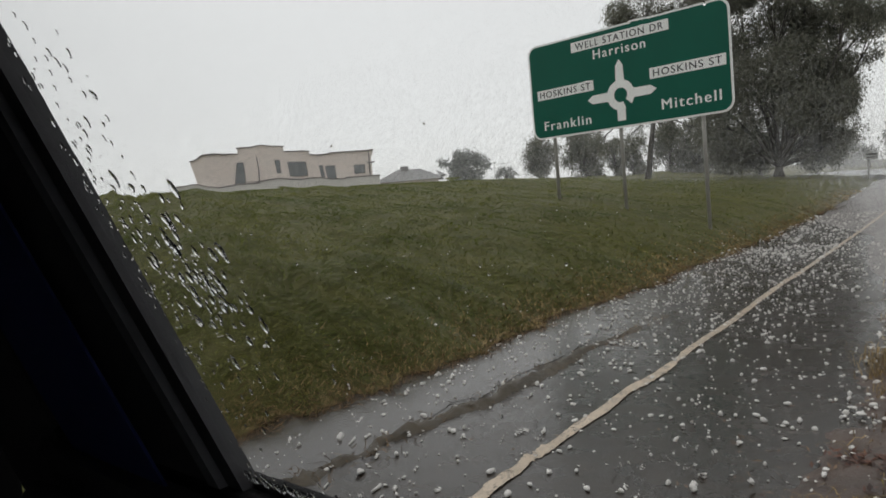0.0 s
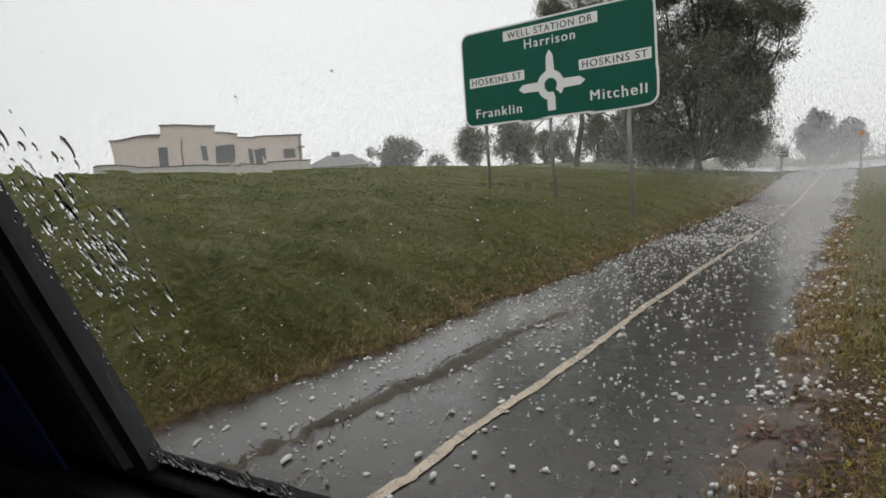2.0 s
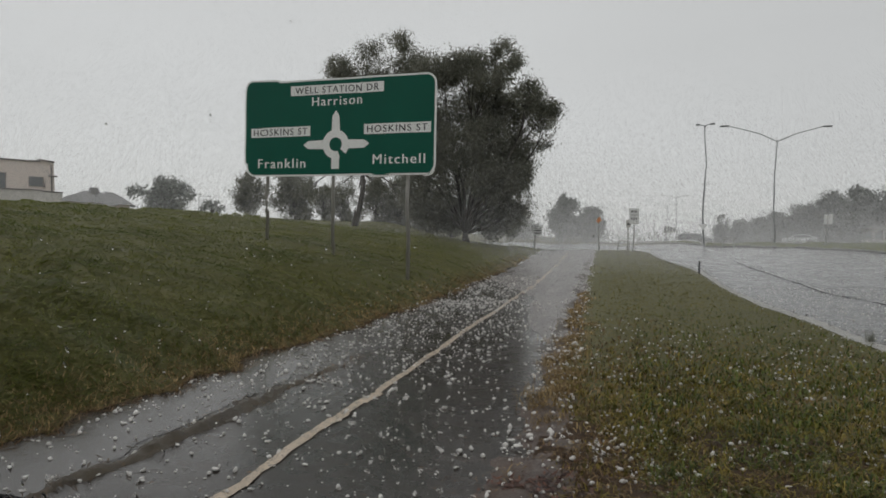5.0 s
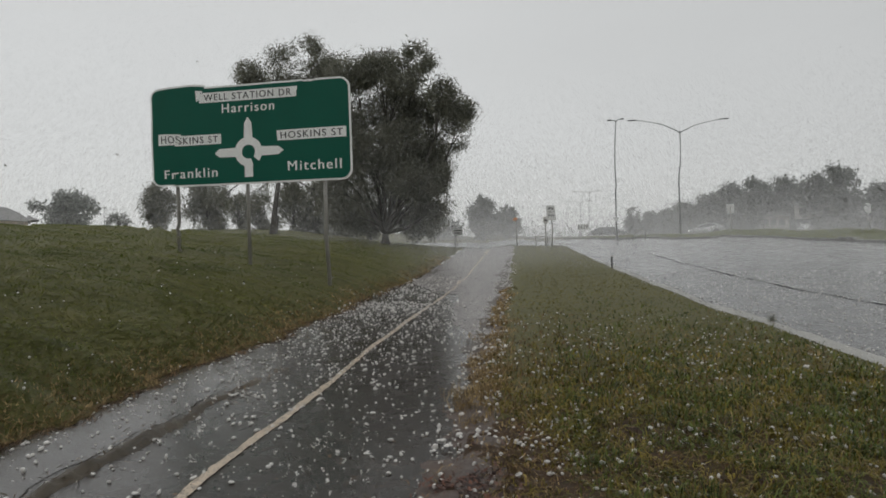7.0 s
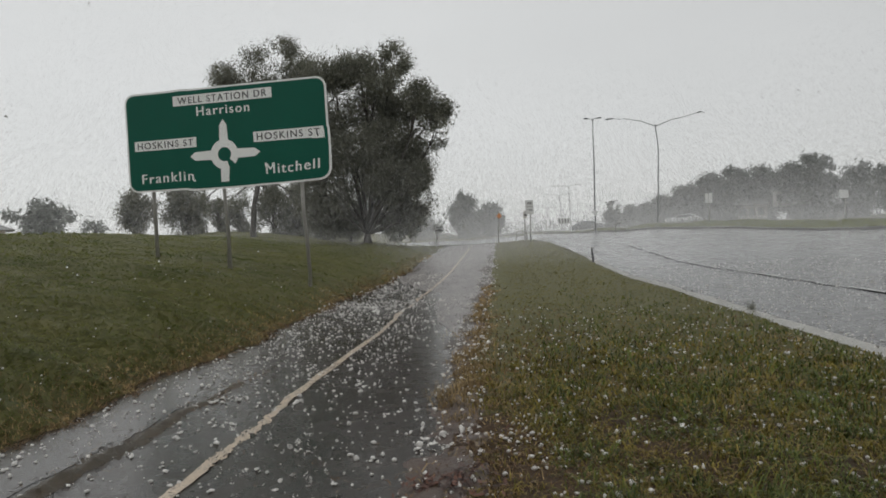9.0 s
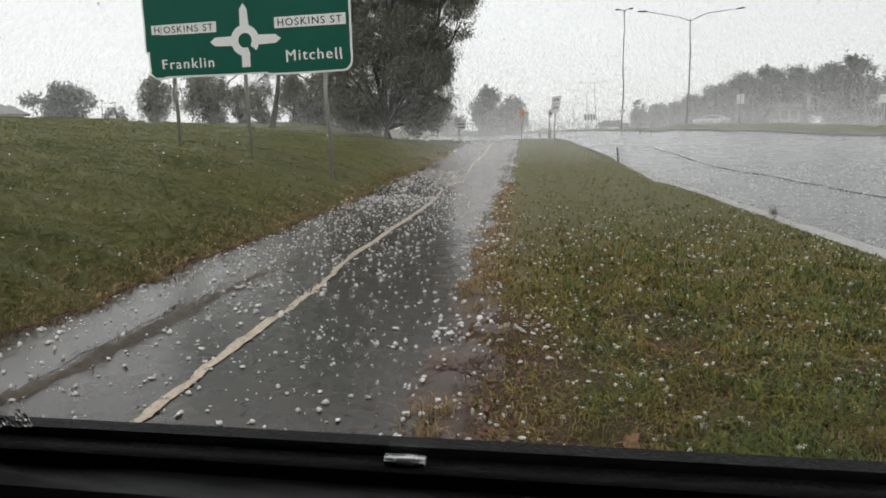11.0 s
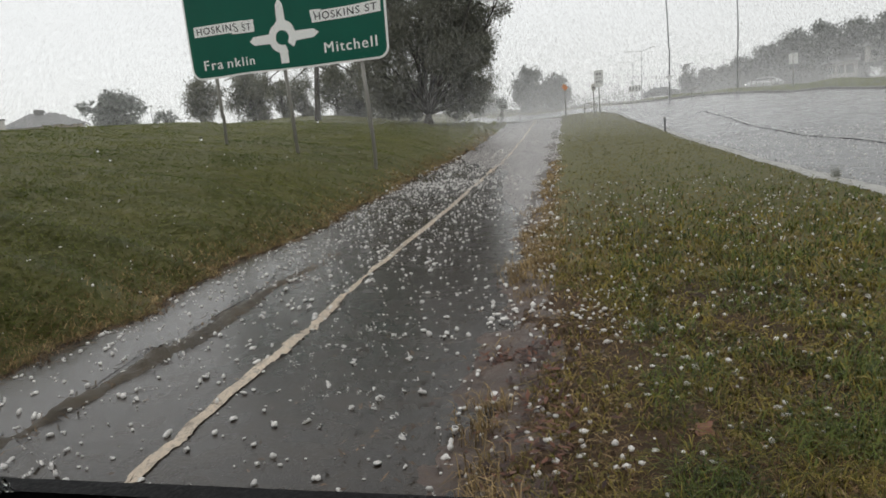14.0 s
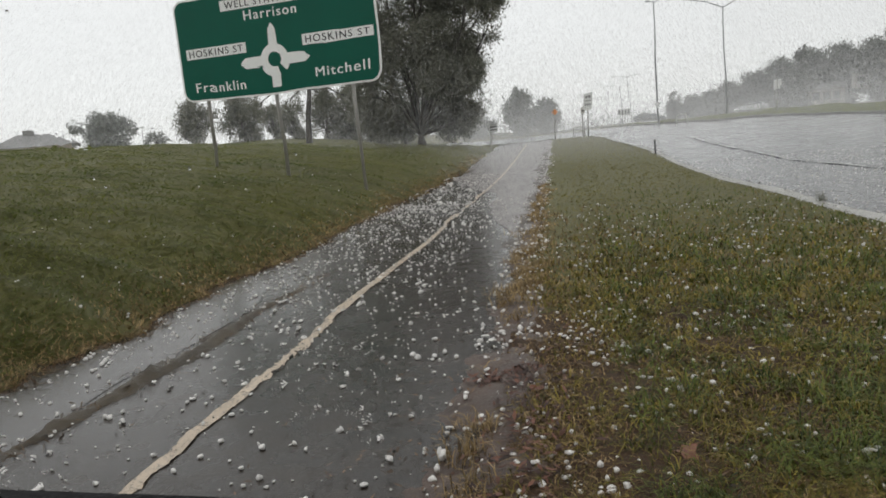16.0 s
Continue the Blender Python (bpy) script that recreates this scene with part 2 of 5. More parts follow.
M_BLACK_TRIM = simple("black_plastic_trim", (0.062, 0.062, 0.066), (0.088, 0.088, 0.093), 8, 0.55, 0.8, bump=0.15, fine=300, spec=0.15)
M_HEADLINER = simple("pale_bounce_headliner", (0.42, 0.42, 0.41), (0.52, 0.52, 0.51), 12, 0.85, 0.95, bump=0.2, fine=300)
M_GREY_TRIM = simple("charcoal_door_card", (0.11, 0.112, 0.118), (0.15, 0.15, 0.157), 8, 0.5, 0.7, bump=0.2, fine=350)
M_RUBBER = simple("rubber_seal", (0.12, 0.125, 0.135), (0.19, 0.195, 0.205), 20, 0.35, 0.6, bump=0.1)
M_BELT = simple("navy_webbing", (0.024, 0.040, 0.17), (0.034, 0.052, 0.21), 30, 0.6, 0.8, bump=0.4, fine=400)
M_CHROME = simple("bright_metal_clip", (0.55, 0.55, 0.55), (0.75, 0.75, 0.75), 20, 0.2, 0.4, metal=0.8)
M_GLASS = glass_material("window_glass", 1.25, (0.97, 0.985, 0.975))
M_WET_GLASS = glass_material("rain_wet_glass", 1.25, (0.97, 0.985, 0.975))
gn, gl = M_WET_GLASS.node_tree.nodes, M_WET_GLASS.node_tree.links
wave = mixed(gn, gl, 0.36, tex(gn, gl, "Noise", 12.0, 1), tex(gn, gl, "Noise", 27.0, 1))
patches = ramp(gn, gl, tex(gn, gl, "Noise", 6.0, 2), [(0.46, 0.12), (0.66, 1.0)])
splash = ramp(gn, gl, tex(gn, gl, "Noise", 11.0, 2), [(0.58, 0.0), (0.70, 0.22)])
beads = mixed(gn, gl, 1.0, tex(gn, gl, "Noise", 110.0, 2), splash, "MULTIPLY")
bumped(gn, gl, gn["Principled BSDF"], mixed(gn, gl, 1.0, mixed(gn, gl, 1.0, wave, patches, "MULTIPLY"), beads, "ADD"), 1.0, 0.0009)
M_WATER = glass_material("water_drops", 1.33)
M_CAR_WHITE = simple("white_car_paint", (0.62, 0.63, 0.64), (0.72, 0.73, 0.74), 1.0, 0.15, 0.25)
M_CAR_DARK = simple("dark_blue_grey_car_paint", (0.03, 0.033, 0.045), (0.05, 0.055, 0.07), 1.0, 0.15, 0.25)
M_TYRE = simple("tyre_rubber", (0.015, 0.015, 0.015), (0.03, 0.03, 0.03), 10, 0.7)
M_LAMP_ON = bpy.data.materials.new("lit_headlamp")
M_LAMP_ON.use_nodes = True
M_LAMP_ON.node_tree.nodes["Principled BSDF"].inputs["Emission Color"].default_value = (1, 0.98, 0.95, 1)
M_LAMP_ON.node_tree.nodes["Principled BSDF"].inputs["Emission Strength"].default_value = 2.5


# ---------------------------------------------------------------- helpers
def np_object(name, verts, faces, mat, parent=None, smooth=False):
    """A mesh object from arrays; every face has the same number of corners."""
    verts, faces = np.asarray(verts, float), np.asarray(faces, np.int32)
    me = bpy.data.meshes.new(name)
    me.vertices.add(len(verts))
    me.vertices.foreach_set("co", verts.ravel())
    m, k = faces.shape
    me.loops.add(m * k)
    me.loops.foreach_set("vertex_index", faces.ravel())
    me.polygons.add(m)
    me.polygons.foreach_set("loop_start", np.arange(0, m * k, k, dtype=np.int32))
    me.polygons.foreach_set("use_smooth", np.full(m, smooth))
    me.update(calc_edges=True)
    me.materials.append(mat)
    ob = new(name, me)
    ob.parent = parent
    return ob


def part(name, bm, mat, parent, label="", smooth=False):
    me = bpy.data.meshes.new(name)
    bmesh.ops.recalc_face_normals(bm, faces=bm.faces)
    for f in bm.faces:
        f.smooth = smooth
    bm.to_mesh(me)
    bm.free()
    me.materials.append(mat)
    ob = new(name, me)
    ob.parent = parent
    return tagged(ob, label)


def box(bm, x0, y0, z0, x1, y1, z1, bevel=0.0):
    r = bmesh.ops.create_cube(bm, size=1.0)
    bmesh.ops.transform(bm, verts=r["verts"], matrix=Matrix.Translation(((x0 + x1) / 2, (y0 + y1) / 2, (z0 + z1) / 2)) @ Matrix.Diagonal((x1 - x0, y1 - y0, z1 - z0, 1)))
    if bevel:
        edges = list({e for v in r["verts"] for e in v.link_edges})
        bmesh.ops.bevel(bm, geom=edges, offset=bevel, segments=2, affect="EDGES")
    return bm


def tube(bm, pts, radii, sides=8):
    """A round tube along points, with a radius at each."""
    pts = [Vector(p) for p in pts]
    rings = []
    for i, p in enumerate(pts):
        d = (pts[min(i + 1, len(pts) - 1)] - pts[max(i - 1, 0)]).normalized()
        a = d.orthogonal().normalized() if i == 0 else (ax - d * ax.dot(d)).normalized()
        ax = a
        b = d.cross(a)
        rings.append([bm.verts.new(p + (a * math.cos(u) + b * math.sin(u)) * radii[i]) for u in (2 * math.pi * k / sides for k in range(sides))])
    for r0, r1 in zip(rings, rings[1:]):
        for k in range(sides):
            bm.faces.new((r0[k], r0[(k + 1) % sides], r1[(k + 1) % sides], r1[k]))
    bm.faces.new(rings[0][::-1])
    bm.faces.new(rings[-1])
    return bm


def plate(bm, outline, y0, y1):
    """A flat plate in the xz plane from an outline, from y0 to y1."""
    a = [bm.verts.new((x, y0, z)) for x, z in outline]
    b = [bm.verts.new((x, y1, z)) for x, z in outline]
    bm.faces.new(a)
    bm.faces.new(b[::-1])
    for k in range(len(a)):
        j = (k + 1) % len(a)
        bm.faces.new((a[k], b[k], b[j], a[j]))
    return bm


def rounded(x0, z0, x1, z1, r, n=6):
    out = []
    for cx, cz, s in ((x1 - r, z1 - r, 0), (x0 + r, z1 - r, 90), (x0 + r, z0 + r, 180), (x1 - r, z0 + r, 270)):
        out += [(cx + r * math.cos(radians(s + 90 * k / n)), cz + r * math.sin(radians(s + 90 * k / n))) for k in range(n + 1)]
    return out


def thing(name, m, label, category, group="", kind=""):
    ob = new(name)
    ob.matrix_basis = m
    return tagged(ob, label, category, group, kind)


def step(a, b, v):
    u = np.clip((np.asarray(v, float) - a) / (b - a), 0, 1)
    return u * u * (3 - 2 * u)


# ---------------------------------------------------------------- the lie of the land
LINE_X, PATH_L, PATH_R, ROAD_L = -2.09, -4.05, -0.56, 3.95
CROSS_0, CROSS_1, CROSS_X = 50.0, 62.0, -13.0
BANK_D = [0, 0.15, 0.5, 1.05, 2.4, 5.35, 12, 46, 100, 700]
BANK_Z = [0, 0.03, 0.20, 0.45, 0.85, 1.42, 2.4, 4.2, 5.0, 6.0]


def left_edge(y):
    """The uneven line where the bank's turf meets the path."""
    y = np.asarray(y, float)
    return PATH_L + 0.09 * np.sin(y * 1.31 + 0.5) + 0.07 * np.sin(y * 3.7 + np.sin(y)) + 0.04 * np.sin(y * 9.1)


def right_edge(y):
    """The uneven line where the verge meets the path."""
    y = np.asarray(y, float)
    return PATH_R + 0.05 * np.sin(y * 1.05 + 2.2) + 0.04 * np.sin(y * 2.9 + np.sin(y * 1.3)) + 0.025 * np.sin(y * 8.3)


def road_left(y):
    return ROAD_L - 0.9 * step(29, 44, y) - 0.8 * step(44, 50, y)


def land(x, y):
    """Height of the ground: a nearly level verge, a bank on one side, all rising gently ahead."""
    x, y = np.asarray(x, float), np.asarray(y, float)
    z = 1.2 * step(20, 66, y)
    b = np.interp(left_edge(y) - x, BANK_D, BANK_Z) * (1 - 0.35 * step(25, 45, y)) * (1 - 0.8 * step(45, 53, y) * step(-22, -10, x))
    verge = 0.05 * step(0.0, 0.5, x - right_edge(y)) * step(ROAD_L + 0.1, ROAD_L - 0.8, x)
    return z + b + verge


def sheet(name, xs, ys, mat, lift=0.0, edges=None):
    """A sheet over the land; xs may be fractions between two edge functions of y."""
    ys = np.asarray(ys, float)
    V = []
    for y in ys:
        row = np.asarray(xs, float) if edges is None else edges[0](y) + (edges[1](y) - edges[0](y)) * np.asarray(xs, float)
        over = np.clip(row, PATH_L + 0.16, PATH_R - 0.13) if name == "pavement" else row
        V.append(np.stack([row, np.full(len(row), y), land(over, y) + lift], 1))
    V = np.concatenate(V)
    n, m = len(xs), len(ys)
    i = (np.arange(m - 1)[:, None] * n + np.arange(n - 1)[None]).ravel()
    return np_object(name, V, np.stack([i, i + 1, i + n + 1, i + n], 1), mat, smooth=True)


GX = sorted(set([-900, -600, -400, -250, -160, -100, -75] + list(np.arange(-60, -16, 2.0)) + list(np.arange(-16, -4.4, 0.4)) + [-4.36, -4.3, -4.25, -4.2, -4.15, -4.1, -4.05, -4.0, -3.95, -3.9, -3.85]
                + [-3, -2, -1, -0.75, -0.62, -0.5, -0.4, -0.3, -0.15, 0, 0.25] + list(np.arange(0.5, 3.9, 0.4)) + [3.85, 3.97, 4.1, 5, 6, 8, 10, 13, 16, 20, 25, 30, 40, 55, 75, 100, 150, 250, 400, 700, 900]))
GY = sorted(set([-900, -500, -250, -100, -40, -20, -10, -5, -2] + list(np.arange(-1, 14, 0.12)) + list(np.arange(14, 24, 0.3)) + list(np.arange(24, 80, 1.0)) + [49.9, 50.5, 61.5, 62.1, 90, 100, 120, 150, 200, 300, 450, 700, 1200]))
ground = sheet("ground", GX, GY, M_GROUND, -0.02)
co = np.empty(len(ground.data.vertices) * 3)
ground.data.vertices.foreach_get("co", co)
co = co.reshape(-1, 3)
under = (co[:, 0] > left_edge(co[:, 1]) + 0.02) & (co[:, 0] < right_edge(co[:, 1]) - 0.02) & (co[:, 1] < CROSS_0)
hidden = ((co[:, 0] > PATH_L + 0.22) & (co[:, 0] < PATH_R - 0.2) & (co[:, 1] < CROSS_0 + 1)) | (co[:, 0] > road_left(co[:, 1]) + 0.1) & (co[:, 1] < CROSS_0) | (co[:, 1] > CROSS_0 + 0.5) & (co[:, 1] < CROSS_1 - 0.5) & (co[:, 0] > CROSS_X + 1)
co[hidden, 2] -= 0.10
loose = ~hidden & ~under
co[under & ~hidden, 2] -= 0.02
humps = np.where(co[loose, 0] < PATH_L - 0.3, 0.0, 0.006)
co[loose, 2] += np.where(co[loose, 0] < PATH_L - 0.3, 0.006, 0.012) + humps * np.sin(co[loose, 0] * 5.1 + 1.7 * np.sin(co[loose, 1] * 2.3)) * np.cos(co[loose, 1] * 3.7)
ground.data.vertices.foreach_set("co", co.ravel())
tagged(ground, "wet grassy soil of verge and bank", "ground", kind="structure")

path_y = list(np.arange(-8, 20, 0.5)) + list(np.arange(20, 51, 1.0))
path = sheet("pavement", np.linspace(0, 1, 15), path_y, M_PATH, 0.0,
             (lambda y: PATH_L - 0.26 + 0.02 * math.sin(y * 2.1) + 0.02 * math.sin(y * 5.3), lambda y: PATH_R + 0.12 + 0.025 * math.sin(y * 1.7 + 1) + 0.02 * math.sin(y * 6.1)))
tagged(path, "wet dark asphalt shared path scattered with hail", "path", kind="structure")
line = sheet("path_line", [0, 0.5, 1], list(np.arange(-6, 1, 0.5)) + list(np.arange(1, 9, 0.03)) + list(np.arange(9, 49, 0.15)), M_LINE, 0.008,
             (lambda y: LINE_X - 0.043 + 0.012 * noise.noise((y * 3, 0, 0)) + 0.010 * noise.noise((y * 17, 2, 0)), lambda y: LINE_X + 0.043 + 0.012 * noise.noise((y * 3, 5, 0)) + 0.010 * noise.noise((y * 17, 7, 0))))
tagged(line, "worn cream centre line painted on the path", "path line", kind="structure")

road = sheet("road", np.r_[np.linspace(0, 0.2, 8), np.linspace(0.25, 1, 12)], list(np.arange(-60, 20, 2.0)) + list(np.arange(20, 64, 1.0)), M_ROAD, 0.0, (lambda y: road_left(y) + 0.12, lambda y: 60.0))
tagged(road, "wide rain-soaked asphalt road shining under the sky", "road", kind="structure")
cross = sheet("road_crossing", np.linspace(CROSS_X, 140, 60), np.linspace(CROSS_0, CROSS_1, 9), M_ROAD, 0.002)
tagged(cross, "wet asphalt cross street beyond the verge", "road", kind="structure")
gutter = sheet("gutter", [0, 0.5, 1], list(np.arange(-60, 20, 2.0)) + list(np.arange(20, 50.1, 1.0)), M_CONCRETE, 0.004, (lambda y: road_left(y) + 0.02 * math.sin(y * 3), lambda y: road_left(y) + 0.26 + 0.05 * math.sin(y * 1.9)))
tagged(gutter, "pale wet concrete gutter along the road edge", "gutter", kind="structure")
M_SEAM = simple("tar_seam", (0.010, 0.010, 0.011), (0.022, 0.022, 0.022), 4.0, 0.75, 0.95, spec=0.1)
seam = sheet("road_seam", [0, 0.5, 1], np.arange(11.0, 40.0, 0.25), M_SEAM, 0.005, (lambda y: 7.06 + 0.03 * math.sin(y) + 0.02 * math.sin(y * 3.1), lambda y: 7.14 + 0.03 * math.sin(y) + 0.025 * math.sin(y * 2.3 + 1)))
tagged(seam, "dark tar seam running along the wet road", "road seam", kind="structure")
for k in range(5):
    y0 = 12.0 + 6.1 * k
    lm = sheet("lane_marking", [0, 1], np.arange(y0, y0 + 3.1, 0.25), M_WHITE_LINE, 0.009, (lambda y: 7.20 + 0.03 * math.sin(y), lambda y: 7.27 + 0.03 * math.sin(y) + 0.02 * math.sin(y * 5)))
    tagged(lm, "worn white lane line on the wet road", "lane line", "lane lines", "structure")


# ---------------------------------------------------------------- the direction sign
def glyphs(text):
    """Flat mesh of a text in Blender's own font, with its corner points."""
    cu = bpy.data.curves.new("lettering", "FONT")
    cu.body, cu.size, cu.extrude, cu.space_character = text, 1.0, 0.0, 1.2
    tmp = new("letters", cu)
    bpy.context.view_layer.update()
    me = bpy.data.meshes.new_from_object(tmp.evaluated_get(bpy.context.evaluated_depsgraph_get()))
    bpy.data.objects.remove(tmp)
    co = np.empty(len(me.vertices) * 3)
    me.vertices.foreach_get("co", co)
    return me, co.reshape(-1, 3)


def words(text, size_x, size_z, x, z, y, mat, parent, name="lettering", bold=0.004):
    """Flat bold lettering, one mesh a word, fitted to a box whose lower left corner is x, z."""
    whole = glyphs(text)[1]
    lo, hi = whole.min(0), whole.max(0)
    done = ""
    for word in text.split(" "):
        done = (done + " " + word).strip()
        me, co = glyphs(word)
        co = co + (glyphs(done)[1][:, 0].max() - co[:, 0].max(), 0, 0)
        u = (co - lo) / np.maximum(hi - lo, 1e-6)
        out = np.stack([x + u[:, 0] * size_x, np.full(len(co), y), z + u[:, 1] * size_z], 1)
        bm = bmesh.new()
        for shift in (-1, 1):
            me.vertices.foreach_set("co", (out + (shift * bold, -0.0008 * shift, 0)).ravel())
            me.update()
            bm.from_mesh(me)
        bm.to_mesh(me)
        bm.free()
        me.materials.clear()
        me.materials.append(mat)
        me.update()
        me.name = name
        new(name, me).parent = parent


SIGN_W, SIGN_H = 5.64, 2.58
sign_a, sign_b = Vector((-9.93, 18.10, 0)), Vector((-4.32, 17.55, 0))
sign_turn = math.degrees(math.atan2((sign_b - sign_a).y, (sign_b - sign_a).x))
SIGN_Z = 3.26
sign = thing("road_sign", pose(-9.93, 18.10, 0, 0, 0, sign_turn), "green direction sign with white roundabout diagram on three steel posts", "road sign")


def at_sign(u, v):
    return u * SIGN_W, SIGN_Z + (1 - v) * SIGN_H


part("border", plate(bmesh.new(), rounded(-0.13, SIGN_Z - 0.07, SIGN_W + 0.04, SIGN_Z + SIGN_H + 0.05, 0.28), 0.0, 0.03), M_SIGN_WHITE, sign, "white edge strip of the sign")
part("panel", plate(bmesh.new(), rounded(-0.08, SIGN_Z - 0.02, SIGN_W - 0.01, SIGN_Z + SIGN_H, 0.24), -0.006, 0.002), M_SIGN_GREEN, sign, "green reflective face")
bm = bmesh.new()
for zz in (0.45, 1.3, 2.15):
    box(bm, 0.15, 0.03, SIGN_Z + zz - 0.03, SIGN_W - 0.15, 0.07, SIGN_Z + zz + 0.03)
part("rail", bm, M_GALV, sign, "steel stiffening rails behind the panel")
for u in (0.09, 0.465, 0.862):
    bm = bmesh.new()
    px = u * SIGN_W
    wx = sign.matrix_basis @ Vector((px, 0.13, 0))
    tube(bm, [(px, 0.13, float(land(wx.x, wx.y)) - 0.3), (px, 0.13, SIGN_Z + SIGN_H - 0.12)], [0.052, 0.052], 12)
    part("post", bm, M_GALV, sign, "grey galvanised steel post", True)
for text, u0, u1, v0, v1 in (("WELL STATION DR", 0.235, 0.74, 0.045, 0.15), ("HOSKINS ST", 0.02, 0.345, 0.485, 0.59), ("HOSKINS ST", 0.638, 0.983, 0.485, 0.592)):
    x0, z1 = at_sign(u0, v0)
    x1, z0 = at_sign(u1, v1)
    strip = part("name_strip", plate(bmesh.new(), [(x0, z0), (x1, z0), (x1, z1), (x0, z1)], -0.014, -0.004), M_SIGN_WHITE, sign, "white street name strip")
    h = z1 - z0
    words(text, (x1 - x0) * 0.9, h * 0.66, x0 + (x1 - x0) * 0.05, z0 + h * 0.17, -0.017, M_SIGN_BLACK, strip)
for text, u0, u1, v0, v1 in (("Harrison", 0.355, 0.625, 0.175, 0.27), ("Franklin", 0.05, 0.32, 0.835, 0.935), ("Mitchell", 0.688, 0.955, 0.81, 0.91)):
    x0, z1 = at_sign(u0, v0)
    x1, z0 = at_sign(u1, v1)
    words(text, x1 - x0, z1 - z0, x0, z0, -0.010, M_SIGN_WHITE, sign, "place_name", 0.007)
cx, cz = at_sign(0.487, 0.69)
bm = bmesh.new()
R0, R1 = 0.19, 0.40
arc = [radians(-42 + 332 * k / 40) for k in range(41)]
inner = [bm.verts.new((cx + R0 * math.cos(a), -0.012, cz + R0 * math.sin(a))) for a in arc]
outer = [bm.verts.new((cx + R1 * math.cos(a), -0.012, cz + R1 * math.sin(a))) for a in arc]
for k in range(40):
    bm.faces.new((inner[k], inner[k + 1], outer[k + 1], outer[k]))
part("roundabout_ring", bm, M_SIGN_WHITE, sign, "white roundabout ring")
w = 0.125
for shape in ([(cx + 0.36, cz - w), (cx + 0.36, cz + w), (cx + 0.86, cz + w * 0.9), (cx + 1.02, cz), (cx + 0.86, cz - w * 0.9)],
              [(cx - 0.36, cz - w), (cx - 0.86, cz - w * 0.9), (cx - 1.0, cz), (cx - 0.86, cz + w * 0.9), (cx - 0.36, cz + w)],
              [(cx - w, cz + 0.36), (cx - w * 0.85, cz + 0.78), (cx, cz + 0.94), (cx + w * 0.85, cz + 0.78), (cx + w, cz + 0.36)],
              [(cx - w, cz - 0.36), (cx + w * 0.9, cz - 0.36), (cx + w * 0.9, cz - 0.68), (cx - w, cz - 0.68)]):
    part("arrow", plate(bmesh.new(), shape, -0.0125, -0.009), M_SIGN_WHITE, sign, "white arrow arm")


# ---------------------------------------------------------------- trees
def leaf_cloud(rng, lobes, size, per_area, droop=0.6, slim=0.17, gaps=0.0):
    """Many small leaves, gathered in clumps within lobes given as (x, y, z, radius, flatness)."""
    cs, sz = [], []
    for x, y, z, r, flat in lobes:
        n_leaf = int(per_area * r * r)
        n_cl = max(6, int(36 * r))
        d = rng.normal(size=(n_cl, 3))
        d /= np.linalg.norm(d, axis=1, keepdims=True)
        c = d * (r * rng.uniform(0.25, 1.0, (n_cl, 1)) ** 0.6) * (1, 1, flat)
        pick = rng.integers(0, n_cl, n_leaf)
        spread = rng.normal(size=(n_leaf, 3)) * (0.14 * r + 0.11) * (1, 1, 1.0)
        cs.append(c[pick] + spread + (x, y, z))
    c = np.concatenate(cs)
    if gaps:
        g = np.array([noise.noise(p) for p in (c * (0.62, 0.62, 0.5)).tolist()]) + 0.5 * np.array([noise.noise(p) for p in (c * 1.7 + 9).tolist()])
        c = c[g > -0.55 + gaps + 0.12 * rng.normal(size=len(c))]
    n = len(c)
    d = rng.normal(size=(n, 3))
    d[:, 2] -= droop * 2
    d /= np.linalg.norm(d, axis=1, keepdims=True)
    s = np.cross(d, rng.normal(size=(n, 3)))
    s /= np.linalg.norm(s, axis=1, keepdims=True)
    L = size * rng.uniform(0.6, 1.3, (n, 1))
    V = np.stack([c, c + d * L * 0.5 + s * L * slim, c + d * L, c + d * L * 0.5 - s * L * slim], 1).reshape(-1, 3)
    return V, np.arange(4 * n).reshape(-1, 4)


